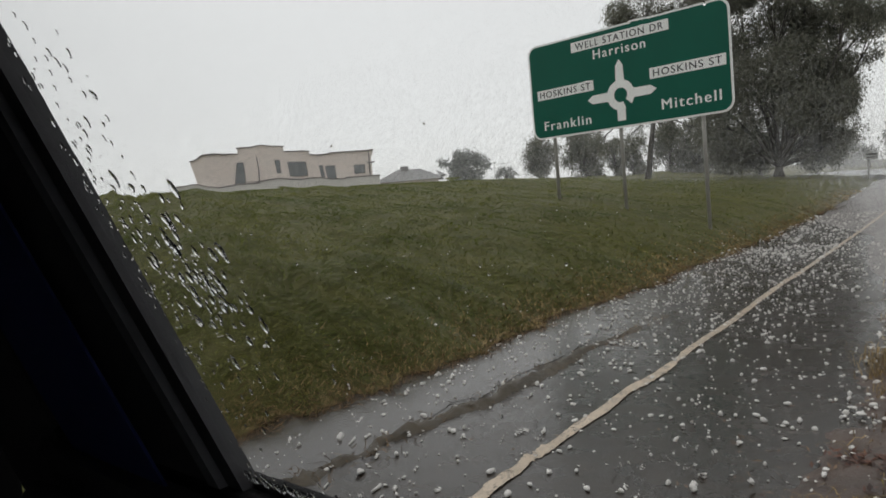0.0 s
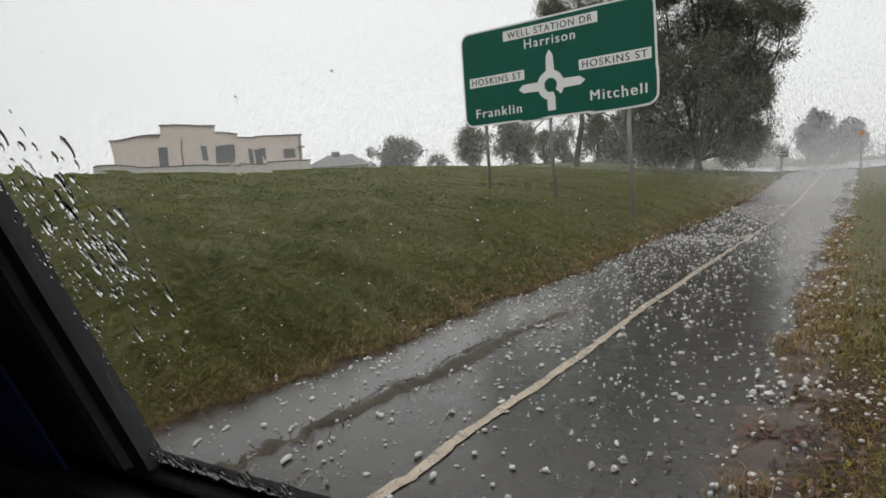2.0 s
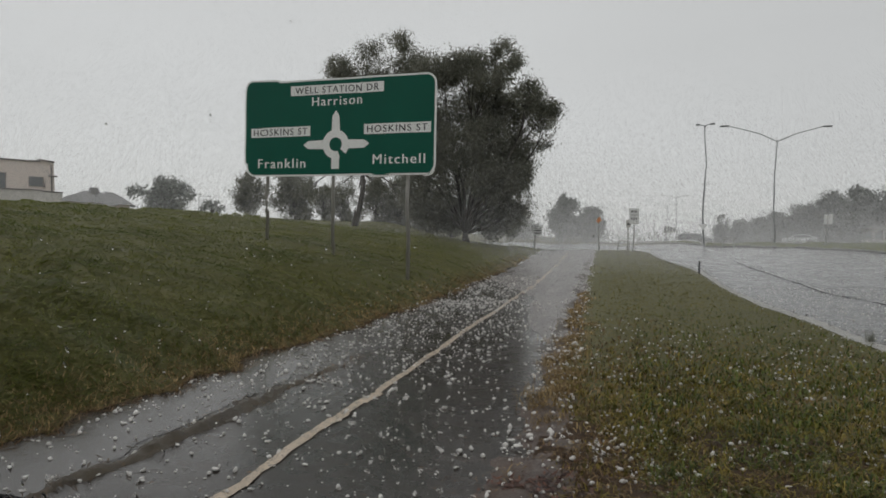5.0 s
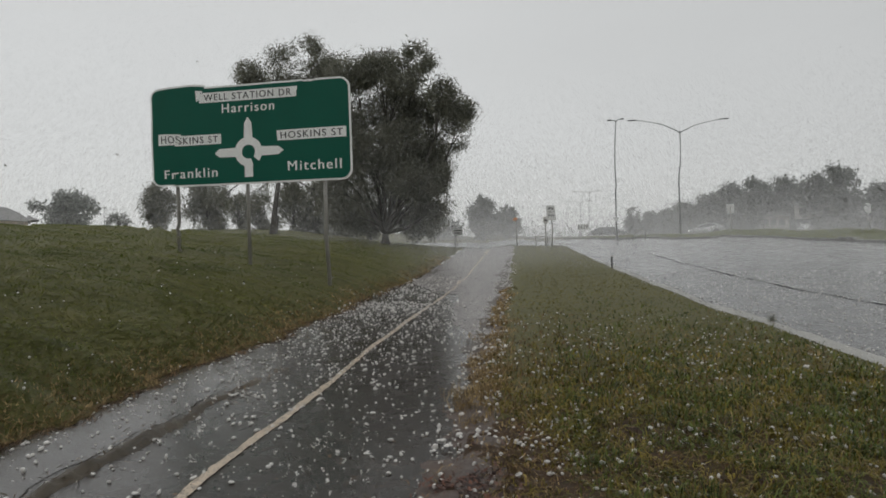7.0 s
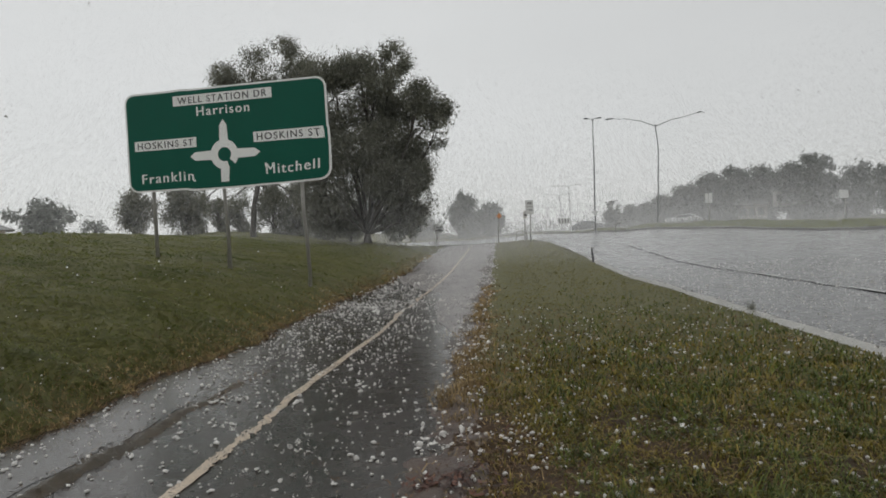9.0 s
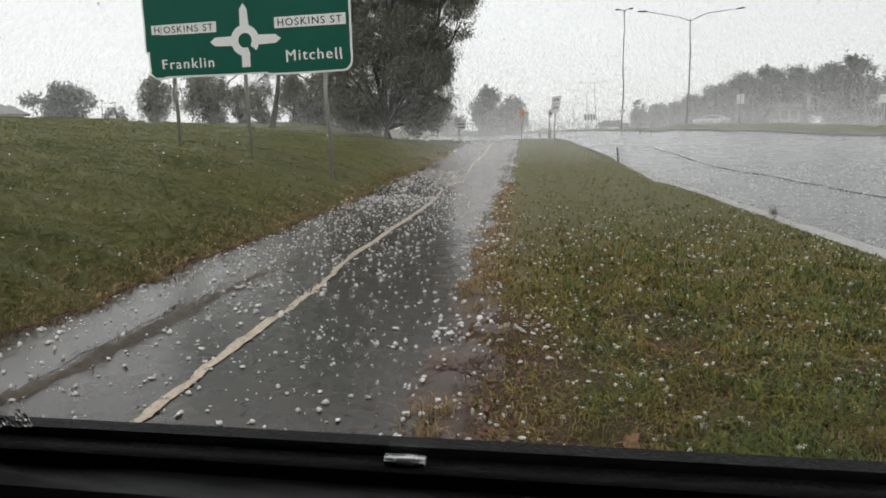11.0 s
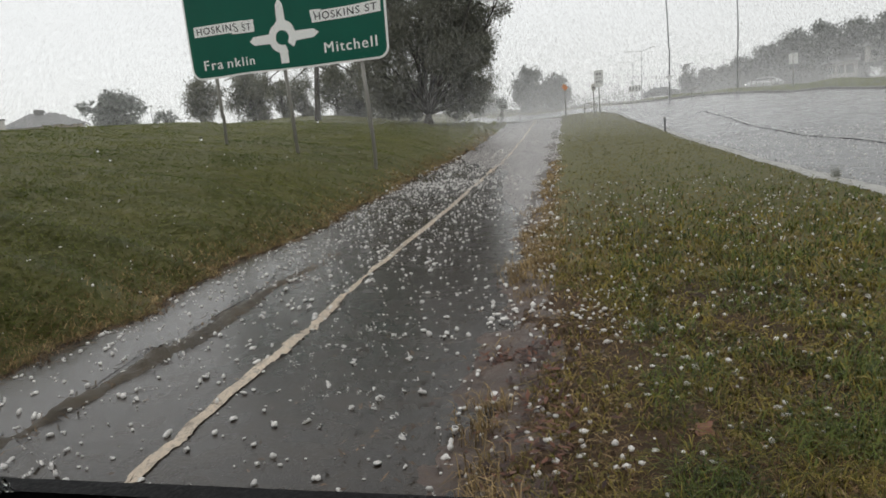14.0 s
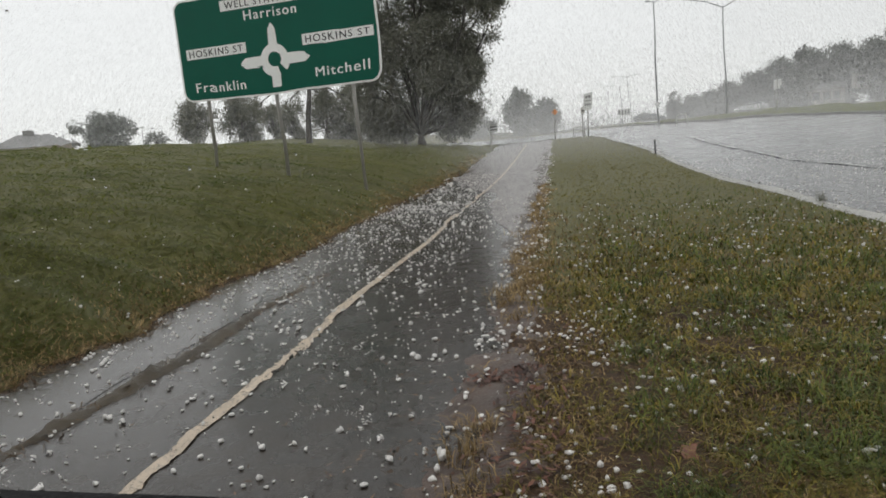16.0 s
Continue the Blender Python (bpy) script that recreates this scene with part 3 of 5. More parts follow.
def tree(name, foot, lobes, leaf, size, per_area, trunk_r, label, seed, group="", fork=0.25, lean=(0, 0), sides=8, droop=0.6, gaps=0.0):
    rng = np.random.default_rng(seed)
    ob = thing(name, pose(*foot), label, "tree", group)
    loc = [(x - foot[0], y - foot[1], z - foot[2], r, f) for x, y, z, r, f in lobes]
    top = max(l[2] for l in loc)
    bm = bmesh.new()
    fz = top * fork
    mid = Vector((lean[0] * 0.5, lean[1] * 0.5, fz * 0.55))
    crotch = Vector((lean[0], lean[1], fz))
    tube(bm, [(0, 0, -0.3), (0, 0, 0.15), mid, crotch], [trunk_r * 1.5, trunk_r * 1.1, trunk_r * 0.9, trunk_r * 0.8], sides)
    part("trunk", bm, M_BARK, ob, "dark wet bark", True)
    for x, y, z, r, f in loc:
        e = Vector((x, y, z + 0.2 * r))
        d = e - crotch
        bend = Vector(rng.normal(size=3)) * 0.07 * d.length
        base = trunk_r * (0.3 + 0.25 * r / max(l[3] for l in loc))
        bm = bmesh.new()
        p1 = crotch + d * 0.35 + bend + Vector((0, 0, 0.05 * d.length))
        p2 = crotch + d * 0.7 + bend * 0.6
        tube(bm, [crotch - d * 0.02, p1, p2, e], [base, base * 0.7, base * 0.42, base * 0.12], 6)
        for q in range(3):
            t = e + Vector(rng.normal(size=3)) * r * 0.42
            tube(bm, [p2, (p2 + t) / 2 + Vector(rng.normal(size=3)) * 0.1 * r, t], [base * 0.3, base * 0.2, base * 0.06], 5)
        part("limb", bm, M_BARK, ob, "", True)
    V, F = leaf_cloud(rng, loc, size, per_area, droop, gaps=gaps)
    np_object("crown", V, F, leaf, ob)
    return ob


rnd = random.Random(4)


def lobes3(rows, y):
    return [(x, y + rnd.uniform(-1.6, 1.6), z, r, 0.9) for x, z, r in rows]


tree("tree", (-8.6, 44.2, float(land(-8.6, 44.2))),
     lobes3([(-6.1, 13.0, 1.1), (-7.0, 12.0, 1.3), (-8.8, 12.6, 1.3), (-10.4, 12.3, 1.4), (-4.5, 10.6, 1.0), (-3.9, 9.3, 0.95), (-3.8, 8.2, 0.8), (-6.0, 10.2, 1.5), (-8.0, 10.2, 1.8),
             (-10.6, 9.8, 1.7), (-5.6, 7.6, 1.2), (-7.3, 7.6, 1.9), (-9.6, 7.2, 1.7), (-5.6, 5.6, 1.2), (-6.6, 5.2, 1.7), (-8.6, 5.0, 1.4), (-6.0, 3.7, 1.3), (-7.0, 3.1, 1.3), (-5.6, 4.6, 0.9), (-10.2, 4.6, 1.1), (-11.4, 6.2, 1.0), (-5.9, 2.9, 1.2), (-6.5, 2.5, 1.1), (-5.2, 3.7, 0.9), (-5.3, 6.6, 1.1), (-5.2, 5.4, 0.9), (-10.2, 3.1, 1.1), (-9.2, 3.0, 0.9), (-11.4, 3.5, 1.0), (-11.9, 5.0, 1.0), (-3.3, 9.9, 0.8), (-3.5, 8.8, 0.8)], 44.2),
     M_EUC, 0.175, 4600, 0.25, "tall dense eucalypt with drooping dark grey-green leaves", 11, fork=0.05, gaps=0.24)
tree("tree", (-16.6, 45.0, float(land(-16.6, 45.0))),
     lobes3([(-16.0, 13.1, 1.5), (-13.8, 13.4, 1.6), (-17.8, 12.1, 1.3), (-12.0, 12.8, 1.4), (-15.0, 11.0, 1.7), (-12.5, 10.4, 1.8), (-17.4, 10.2, 1.2),
             (-14.0, 8.3, 1.4), (-12.3, 7.0, 1.3), (-13.2, 4.7, 0.9), (-15.6, 5.4, 0.8), (-15.8, 14.2, 1.1), (-13.6, 14.4, 1.0), (-17.9, 13.1, 1.0), (-18.4, 5.0, 0.9), (-19.8, 4.6, 0.8), (-14.6, 4.9, 0.7), (-17.0, 6.0, 0.7)], 45.5),
     M_EUC, 0.175, 3400, 0.20, "tall open-crowned eucalypt with a leaning trunk", 12, fork=0.30, lean=(0.55, 0), gaps=0.46)


def at(az, d):
    return d * math.sin(radians(az)), d * math.cos(radians(az))


def up(el, d):
    return 1.5 + d * math.tan(radians(el))


def far_tree(az, d, half_w, el_top, el_low, seed, label, mat, size=0.5, per=240, group="", trunk=0.16, n=7, fork=0.3, gaps=0.0):
    """A distant tree by its bearing, distance, half width and the rise of its top and underside."""
    r = random.Random(seed)
    x, y = at(az, d)
    top, low = up(el_top, d), up(el_low, d)
    g = float(land(x, y))
    hh = (top - low) / 2
    lb = []
    for k in range(n):
        a = 2 * math.pi * k / n
        rr = min(half_w, hh) * r.uniform(0.22, 0.58)
        lb.append((x + math.cos(a) * (half_w - rr) * r.uniform(0.6, 1.0), y + r.uniform(-1, 1) * half_w * 0.6, low + hh + math.sin(a) * (hh - rr * 0.9), rr, 0.9))
    lb.append((x, y, low + hh, min(half_w, hh) * 0.75, 0.9))
    return tree("tree", (x, y, g), lb, mat, size, per, trunk, label, seed, group, fork=fork, sides=6, gaps=gaps)


# crest trees wear the leaf colour that carries the haze
far_tree(-35.0, 80, 3.4, 4.45, 1.6, 21, "rounded tree on the crest, leaves paled for haze", M_FAR_LEAF, 0.45, 480, n=11, fork=0.2)
far_tree(-38.2, 86, 2.0, 2.9, 1.8, 22, "low tree beside the house, leaves paled for haze", M_FAR_LEAF)
for k, (az, d, hw, top, low, gap) in enumerate([(-28.75, 62, 1.9, 5.1, 1.6, 0.32), (-25.0, 62, 2.0, 5.4, 1.0, 0.32), (-22.7, 64, 1.2, 4.2, 0.9, 0.42), (-21.3, 66, 1.6, 4.6, 0.9, 0.40), (-18.6, 66, 1.7, 4.8, 0.6, 0.36),
                                                (-16.6, 68, 2.1, 5.2, 0.5, 0.32), (-14.4, 66, 2.2, 4.6, 0.4, 0.28), (-12.2, 68, 2.0, 3.8, 0.3, 0.28)]):
    far_tree(az, d, hw, top, low, 23 + 3 * k, "small open eucalypt growing on the bank", M_EUC, 0.24, 1150, "small trees on the bank", n=15, fork=0.12, gaps=gap)
far_tree(-31.5, 84, 1.6, 2.9, 1.7, 28, "low shrub on the crest, leaves paled for haze", M_FAR_LEAF)
far_tree(-2.9, 102, 2.6, 3.55, 0.0, 31, "rounded grey tree beyond the crossing", M_HILL_LEAF, 0.55, 420, "trees beyond the crossing")
far_tree(-0.9, 104, 2.7, 2.8, -0.1, 32, "rounded grey tree beyond the crossing", M_HILL_LEAF, 0.55, 420, "trees beyond the crossing")
far_tree(-5.2, 72, 0.7, 1.5, 0.4, 33, "small round-headed tree beside the crossing", M_HILL_LEAF, 0.3, 300, trunk=0.06)
far_tree(-6.6, 130, 3.2, 2.1, 0.0, 34, "distant tree with leaves paled for rain haze", M_FAR_LEAF, 0.6, 200)
for k, (az, d, hw, top) in enumerate([(9.2, 100, 1.3, 2.3), (10.6, 125, 2.0, 1.9), (11.8, 120, 2.0, 2.05), (13.1, 112, 2.6, 2.55), (15.0, 110, 2.8, 3.2), (16.7, 108, 3.0, 3.9), (18.6, 106, 3.2, 4.15),
                                      (20.6, 106, 3.2, 4.3), (22.6, 104, 3.0, 4.35), (24.4, 104, 2.8, 4.6), (23.6, 98, 1.4, 4.9), (18.0, 99, 1.5, 4.3), (32.1, 88, 1.3, 5.7), (26.6, 102, 2.6, 3.7), (28.6, 98, 3.0, 3.6), (30.8, 92, 3.4, 5.2), (33.2, 92, 3.4, 5.0), (35.6, 92, 3.4, 4.6)]):
    far_tree(az, d, hw, top, -0.3, 50 + k, "dark grey-green roadside tree of a dense row", M_HILL_LEAF, 0.42, 620, "roadside tree row", n=9, fork=0.2, gaps=0.12)


# ---------------------------------------------------------------- buildings on the crest
def facade_building():
    a, b = Vector((-58.2, 38.4, 0)), Vector((-47.5, 51.7, 0))
    width = (b - a).length
    turn = math.degrees(math.atan2((b - a).y, (b - a).x))
    base = 3.2
    ob = thing("building", pose(a.x, a.y, base, 0, 0, turn), "long pale pink stuccoed building with stepped parapet", "building")
    outline = [(0, 0), (width, 0), (width, 4.4), (11.1, 4.4), (11.1, 4.75), (8.9, 4.75), (8.9, 5.4), (4.1, 5.4), (4.1, 4.7), (0, 4.7)]
    part("wall", plate(bmesh.new(), outline, 0, 9), M_STUCCO, ob, "pale pink stuccoed wall")
    for x0, x1, z in ((-0.12, 4.09, 4.7), (4.02, 8.98, 5.4), (8.91, 11.18, 4.75), (11.11, width + 0.12, 4.4)):
        part("parapet_cap", box(bmesh.new(), x0, -0.12, z, x1, 0.3, z + 0.11), M_TRIM, ob, "dark metal parapet cap")
    for x0, x1, z0, z1 in ((3.9, 4.6, 2.0, 3.7), (7.6, 8.1, 2.5, 3.7), (9.0, 10.5, 2.25, 3.6), (12.0, 12.35, 2.1, 3.3), (12.7, 13.5, 2.0, 3.25), (15.3, 16.3, 2.3, 3.05)):
        wdw = part("window", box(bmesh.new(), x0 - 0.06, -0.05, z0 - 0.06, x1 + 0.06, -0.003, z1 + 0.06), M_TRIM, ob, "dark framed window")
        part("pane", box(bmesh.new(), x0, -0.07, z0, x1, -0.052, z1), M_PANE, wdw)
    for x in (5.9, width - 0.25):
        part("downpipe", tube(bmesh.new(), [(x, -0.1, 0), (x, -0.1, 4.2)], [0.05, 0.05], 8), M_TRIM, ob, "dark downpipe")
    part("eave", box(bmesh.new(), width - 0.5, -0.3, 3.2, width + 0.25, 0.3, 3.3), M_TRIM, ob, "dark corner canopy")


facade_building()
fence_a, fence_b = at(-58, 64), at(-42, 66)
fa, fb = Vector((*fence_a, 0)), Vector((*fence_b, 0))
fence = thing("garden_wall", pose(fa.x, fa.y, 3.1, 0, 0, math.degrees(math.atan2((fb - fa).y, (fb - fa).x))), "low off-white wall in front of the pink building", "wall")
flen = (fb - fa).length
part("wall_panel", box(bmesh.new(), 0, 0, 0, flen, 0.2, 1.75), M_PALE_WALL, fence)
part("coping", box(bmesh.new(), -0.05, -0.05, 1.75, flen + 0.05, 0.25, 1.85), M_TRIM, fence, "dark coping strip")

hx, hy = at(-39.6, 78)
house = thing("house", pose(hx, hy, 2.9, 0, 0, 38), "low house with grey hipped tile roof and chimney", "house")
part("wall", box(bmesh.new(), -3.2, -2.5, 0, 3.2, 2.5, 1.7), M_STUCCO, house)
bm = bmesh.new()
hv = [bm.verts.new(p) for p in ((-3.9, -3, 1.6), (3.9, -3, 1.6), (3.9, 3, 1.6), (-3.9, 3, 1.6), (-1.3, 0, 2.95), (1.3, 0, 2.95))]
for f in ((0, 1, 5, 4), (2, 3, 4, 5), (1, 2, 5), (3, 0, 4), (3, 2, 1, 0)):
    bm.faces.new([hv[k] for k in f])
roof = part("roof", bm, M_ROOF, house, "grey hipped tile roof")
part("chimney", box(bmesh.new(), -0.9, -0.4, 2.7, 0.0, 0.2, 3.3), M_ROOF, roof)


def row_house(az, d, el, w, label):
    """A pale house half hidden in the roadside trees."""
    x, y = at(az, d)
    ob = thing("house", pose(x, y, up(el, d), 0, 0, -az), label, "house", "houses in the trees")
    part("wall", box(bmesh.new(), -w / 2, 0, 0, w / 2, 4, 1.9), M_PALE_WALL, ob, "pale wall")
    bm = bmesh.new()
    v = [bm.verts.new(p) for p in ((-w / 2 - 0.3, -0.3, 1.9), (w / 2 + 0.3, -0.3, 1.9), (w / 2 + 0.3, 4.3, 1.9), (-w / 2 - 0.3, 4.3, 1.9), (-w / 2 - 0.3, 2, 3.0), (w / 2 + 0.3, 2, 3.0))]
    for f in ((0, 1, 5, 4), (2, 3, 4, 5), (1, 2, 5), (3, 0, 4), (3, 2, 1, 0)):
        bm.faces.new([v[k] for k in f])
    part("roof", bm, M_ROOF, ob, "grey pitched roof")
    for k in (-0.28, 0.0, 0.28):
        wd = part("window", box(bmesh.new(), w * k - 0.42, -0.05, 0.5, w * k + 0.42, -0.004, 1.5), M_TRIM, ob, "dark framed window")
        part("pane", box(bmesh.new(), w * k - 0.34, -0.07, 0.58, w * k + 0.34, -0.052, 1.42), M_PANE, wd)


row_house(19.5, 103.5, 0.05, 4.0, "pale house seen between the roadside trees")
row_house(22.3, 103.2, 0.9, 4.5, "pale house on the rise behind the roadside trees")


# ---------------------------------------------------------------- lamps, signs and islands by the crossing
def lamp_post(az, d, top_el, arms, label, r=0.075, head=0.7):
    x, y = at(az, d)
    g = float(land(x, y))
    h = up(top_el, d) - g
    ob = thing("street_lamp", pose(x, y, g), label, "street lamp", "street lamps")
    part("pole", tube(bmesh.new(), [(0, 0, -0.2), (0, 0, h * 0.5), (0, 0, h)], [r, r * 0.8, r * 0.55], 10), M_POLE, ob, "", True)
    part("base_plate", tube(bmesh.new(), [(0, 0, 0.0), (0, 0, 0.25)], [r * 1.7, r * 1.6], 10), M_POLE, ob)
    for dx, rise in arms:
        arm = part("arm", tube(bmesh.new(), [(0, 0, h - 0.15), (dx * 0.35, 0, h + rise * 0.45), (dx, 0, h + rise)], [r * 0.5, r * 0.42, r * 0.35], 8), M_POLE, ob, "", True)
        s = 1 if dx > 0 else -1
        part("lamp_head", box(bmesh.new(), min(dx, dx + s * head), -0.12, h + rise - 0.03, max(dx, dx + s * head), 0.12, h + rise + 0.06, 0.025), M_POLE, arm, "flat grey lamp head")
    return ob


lamp_post(7.9, 60, 9.15, [(-0.35, 0.05), (0.35, 0.08)], "tall grey street lamp with short twin heads", head=0.35)
lamp_post(12.8, 62, 8.0, [(-3.6, 1.0), (3.6, 0.9)], "tall grey street lamp with two long arms")
lamp_post(5.8, 118, 3.7, [(-2.0, 0.15), (1.4, 0.2)], "distant double-armed street lamp", 0.08)
lamp_post(5.1, 150, 3.0, [(-2.2, 0.2), (1.6, 0.2)], "distant double-armed street lamp", 0.08)
lamp_post(-32.5, 110, 2.95, [(1.4, 0.05)], "distant single-armed street lamp behind the crest", 0.06)
lamp_post(-61.7, 110, 4.2, [(-2.3, -0.1)], "distant single-armed street lamp behind the crest", 0.06)
lamp_post(4.0, 190, 2.0, [(-2.0, 0.2), (2.0, 0.2)], "distant double-armed street lamp", 0.08)


def post_sign(name, az, d, az0, az1, el0, el1, face, label, marks=(), shape="box"):
    """A board on a post by bearing and rise; marks are bars (x0, z0, x1, z1) in fractions of the board."""
    x, y = at(az, d)
    g = float(land(x, y))
    ob = thing(name, pose(x, y, g, 0, 0, -az), label, "sign")
    x0, x1 = d * math.tan(radians(az0 - az)), d * math.tan(radians(az1 - az))
    z0, z1 = up(el0, d) - g, up(el1, d) - g
    part("post", tube(bmesh.new(), [(0, 0, -0.3), (0, 0, z1 - 0.05)], [0.04, 0.04], 8), M_GALV, ob, "", True)
    w, h, c = x1 - x0, z1 - z0, (x0 + x1) / 2
    if shape == "diamond":
        outline = [(c, z0), (x1, (z0 + z1) / 2), (c, z1), (x0, (z0 + z1) / 2)]
        part("board", plate(bmesh.new(), outline, -0.08, -0.045), face, ob)
    elif shape == "pair":
        for a, b in ((x0, x0 + w * 0.42), (x0 + w * 0.55, x1)):
            part("board", plate(bmesh.new(), rounded(a, z0, b, z1, 0.04), -0.08, -0.045), face, ob)
    else:
        part("board", plate(bmesh.new(), rounded(x0, z0, x1, z1, min(w, h) * 0.1), -0.08, -0.045), face, ob)
    for a, b, e, f in marks:
        part("mark", plate(bmesh.new(), [(x0 + a * w, z0 + b * h), (x0 + e * w, z0 + b * h), (x0 + e * w, z0 + f * h), (x0 + a * w, z0 + f * h)], -0.09, -0.082), M_SIGN_BLACK, ob, "black symbol bar")
    return ob


post_sign("bus_stop_sign", 2.5, 47.5, 2.15, 2.85, 1.42, 2.68, M_SIGN_WHITE, "white rectangular roadside sign with black symbols on a post",
          ((0.22, 0.72, 0.40, 0.84), (0.58, 0.72, 0.76, 0.84), (0.36, 0.82, 0.64, 0.86), (0.12, 0.54, 0.88, 0.57), (0.20, 0.26, 0.32, 0.40), (0.44, 0.26, 0.56, 0.40), (0.68, 0.26, 0.80, 0.40)))
post_sign("small_sign", 2.05, 48, 1.9, 2.25, 1.15, 1.72, M_PALE_WALL, "small pale sign on a thin post", ((0.2, 0.3, 0.8, 0.6),))
post_sign("warning_sign", -0.2, 49, -0.42, 0.08, 1.35, 1.82, M_ORANGE, "orange diamond warning sign on a post", (), "diamond")
post_sign("bar_sign", -5.3, 49, -5.45, -4.7, 0.45, 0.92, M_SIGN_WHITE, "small white direction sign with dark bars", ((0.1, 0.15, 0.9, 0.4), (0.1, 0.6, 0.9, 0.85)))
post_sign("chevron_board", 5.25, 92, 4.8, 5.75, 0.62, 1.12, M_SIGN_WHITE, "wide chevron board at the roundabout", ((0.05, 0.12, 0.18, 0.88), (0.3, 0.12, 0.43, 0.88), (0.55, 0.12, 0.68, 0.88), (0.8, 0.12, 0.93, 0.88)))
post_sign("road_marker", 16.45, 58, 16.2, 16.72, 1.44, 2.2, M_SIGN_WHITE, "pair of narrow white boards on a dark post", (), "pair")
post_sign("road_marker", 25.7, 60, 25.4, 25.9, 1.25, 1.8, M_SIGN_WHITE, "small white board on a dark post")
gx, gy = at(7.9, 59.8)
gw = thing("give_way_sign", pose(gx, gy, 0, 0, 0, -7.9), "small white give-way triangle fixed to the lamp pole", "sign")
part("board", plate(bmesh.new(), [(0, up(1.05, 60)), (0.34, up(1.5, 60)), (-0.34, up(1.5, 60))], -0.14, -0.11), M_SIGN_WHITE, gw)
part("bracket", box(bmesh.new(), -0.05, -0.115, up(1.3, 60) - 0.03, 0.05, -0.06, up(1.3, 60) + 0.03), M_GALV, gw)
for az0, az1, d, e0, e1 in ((1.3, 2.2, 49, -0.45, 0.12), (9.35, 10.15, 57, -0.3, 0.35)):
    x0, y0 = at(az0, d)
    g = float(land(x0, y0))
    wdt = d * radians(az1 - az0)
    h = up(e1, d) - g
    rail = thing("hoop_rail", pose(x0, y0, g, 0, 0, -(az0 + az1) / 2), "bent steel hoop rail beside the crossing", "rail", "hoop rails")
    part("hoop", tube(bmesh.new(), [(0, 0, -0.2), (0, 0, h * 0.9), (0.08, 0, h), (wdt - 0.08, 0, h), (wdt, 0, h * 0.9), (wdt, 0, -0.2)], [0.035] * 6, 8), M_GALV, rail, "", True)
    part("crossbar", tube(bmesh.new(), [(0, 0, h * 0.5), (wdt, 0, h * 0.5)], [0.025, 0.025], 8), M_GALV, rail, "", True)

# the grassed island between the carriageways, with its kerb
MEDIAN = [(4.6, 76), (7.2, 61.5), (13, 57.5), (17, 52), (20, 44.5), (26, 40.5), (40, 36), (70, 30)]


def island():
    V, F, KV, KF = [], [], [], []
    pts = []
    for (xa, ya), (xb, yb) in zip(MEDIAN, MEDIAN[1:]):
        for k in range(8):
            pts.append((xa + (xb - xa) * k / 8, ya + (yb - ya) * k / 8))
    for i, (x, y) in enumerate(pts):
        x2, y2 = pts[min(i + 1, len(pts) - 1)]
        x1, y1 = pts[max(i - 1, 0)]
        t = Vector((x2 - x1, y2 - y1, 0)).normalized()
        n = Vector((-t.y, t.x, 0))
        wid = 4.6 * min(1.0, 0.2 + i / 16)
        for j, (o, h) in enumerate(((0.12, 0.13), (0.6, 0.2), (wid * 0.5, 0.20 + 0.34 * min(1.0, i / 24)), (wid - 0.3, 0.22), (wid, 0.1))):
            p = Vector((x, y, 0)) + n * o
            V.append((p.x, p.y, float(land(p.x, p.y)) + h + 0.05 * math.sin(i * 1.3 + j)))
        for o, h in ((0.0, -0.05), (0.0, 0.13), (0.14, 0.15), (0.14, 0.0)):
            p = Vector((x, y, 0)) + n * o
            KV.append((p.x, p.y, float(land(p.x, p.y)) + h))
    for i in range(len(pts) - 1):
        F += [(5 * i + j, 5 * i + j + 1, 5 * i + j + 6, 5 * i + j + 5) for j in range(4)]
        KF += [(4 * i + j, 4 * i + j + 1, 4 * i + j + 5, 4 * i + j + 4) for j in range(3)]
    a = np_object("traffic_island", V, F, M_ISLAND, smooth=True)
    tagged(a, "low grassed island between the wet carriageways", "island", kind="structure")
    b = np_object("kerb", KV, KF, M_KERB)
    tagged(b, "wet concrete kerb round the grassed island", "kerb", kind="structure")


island()


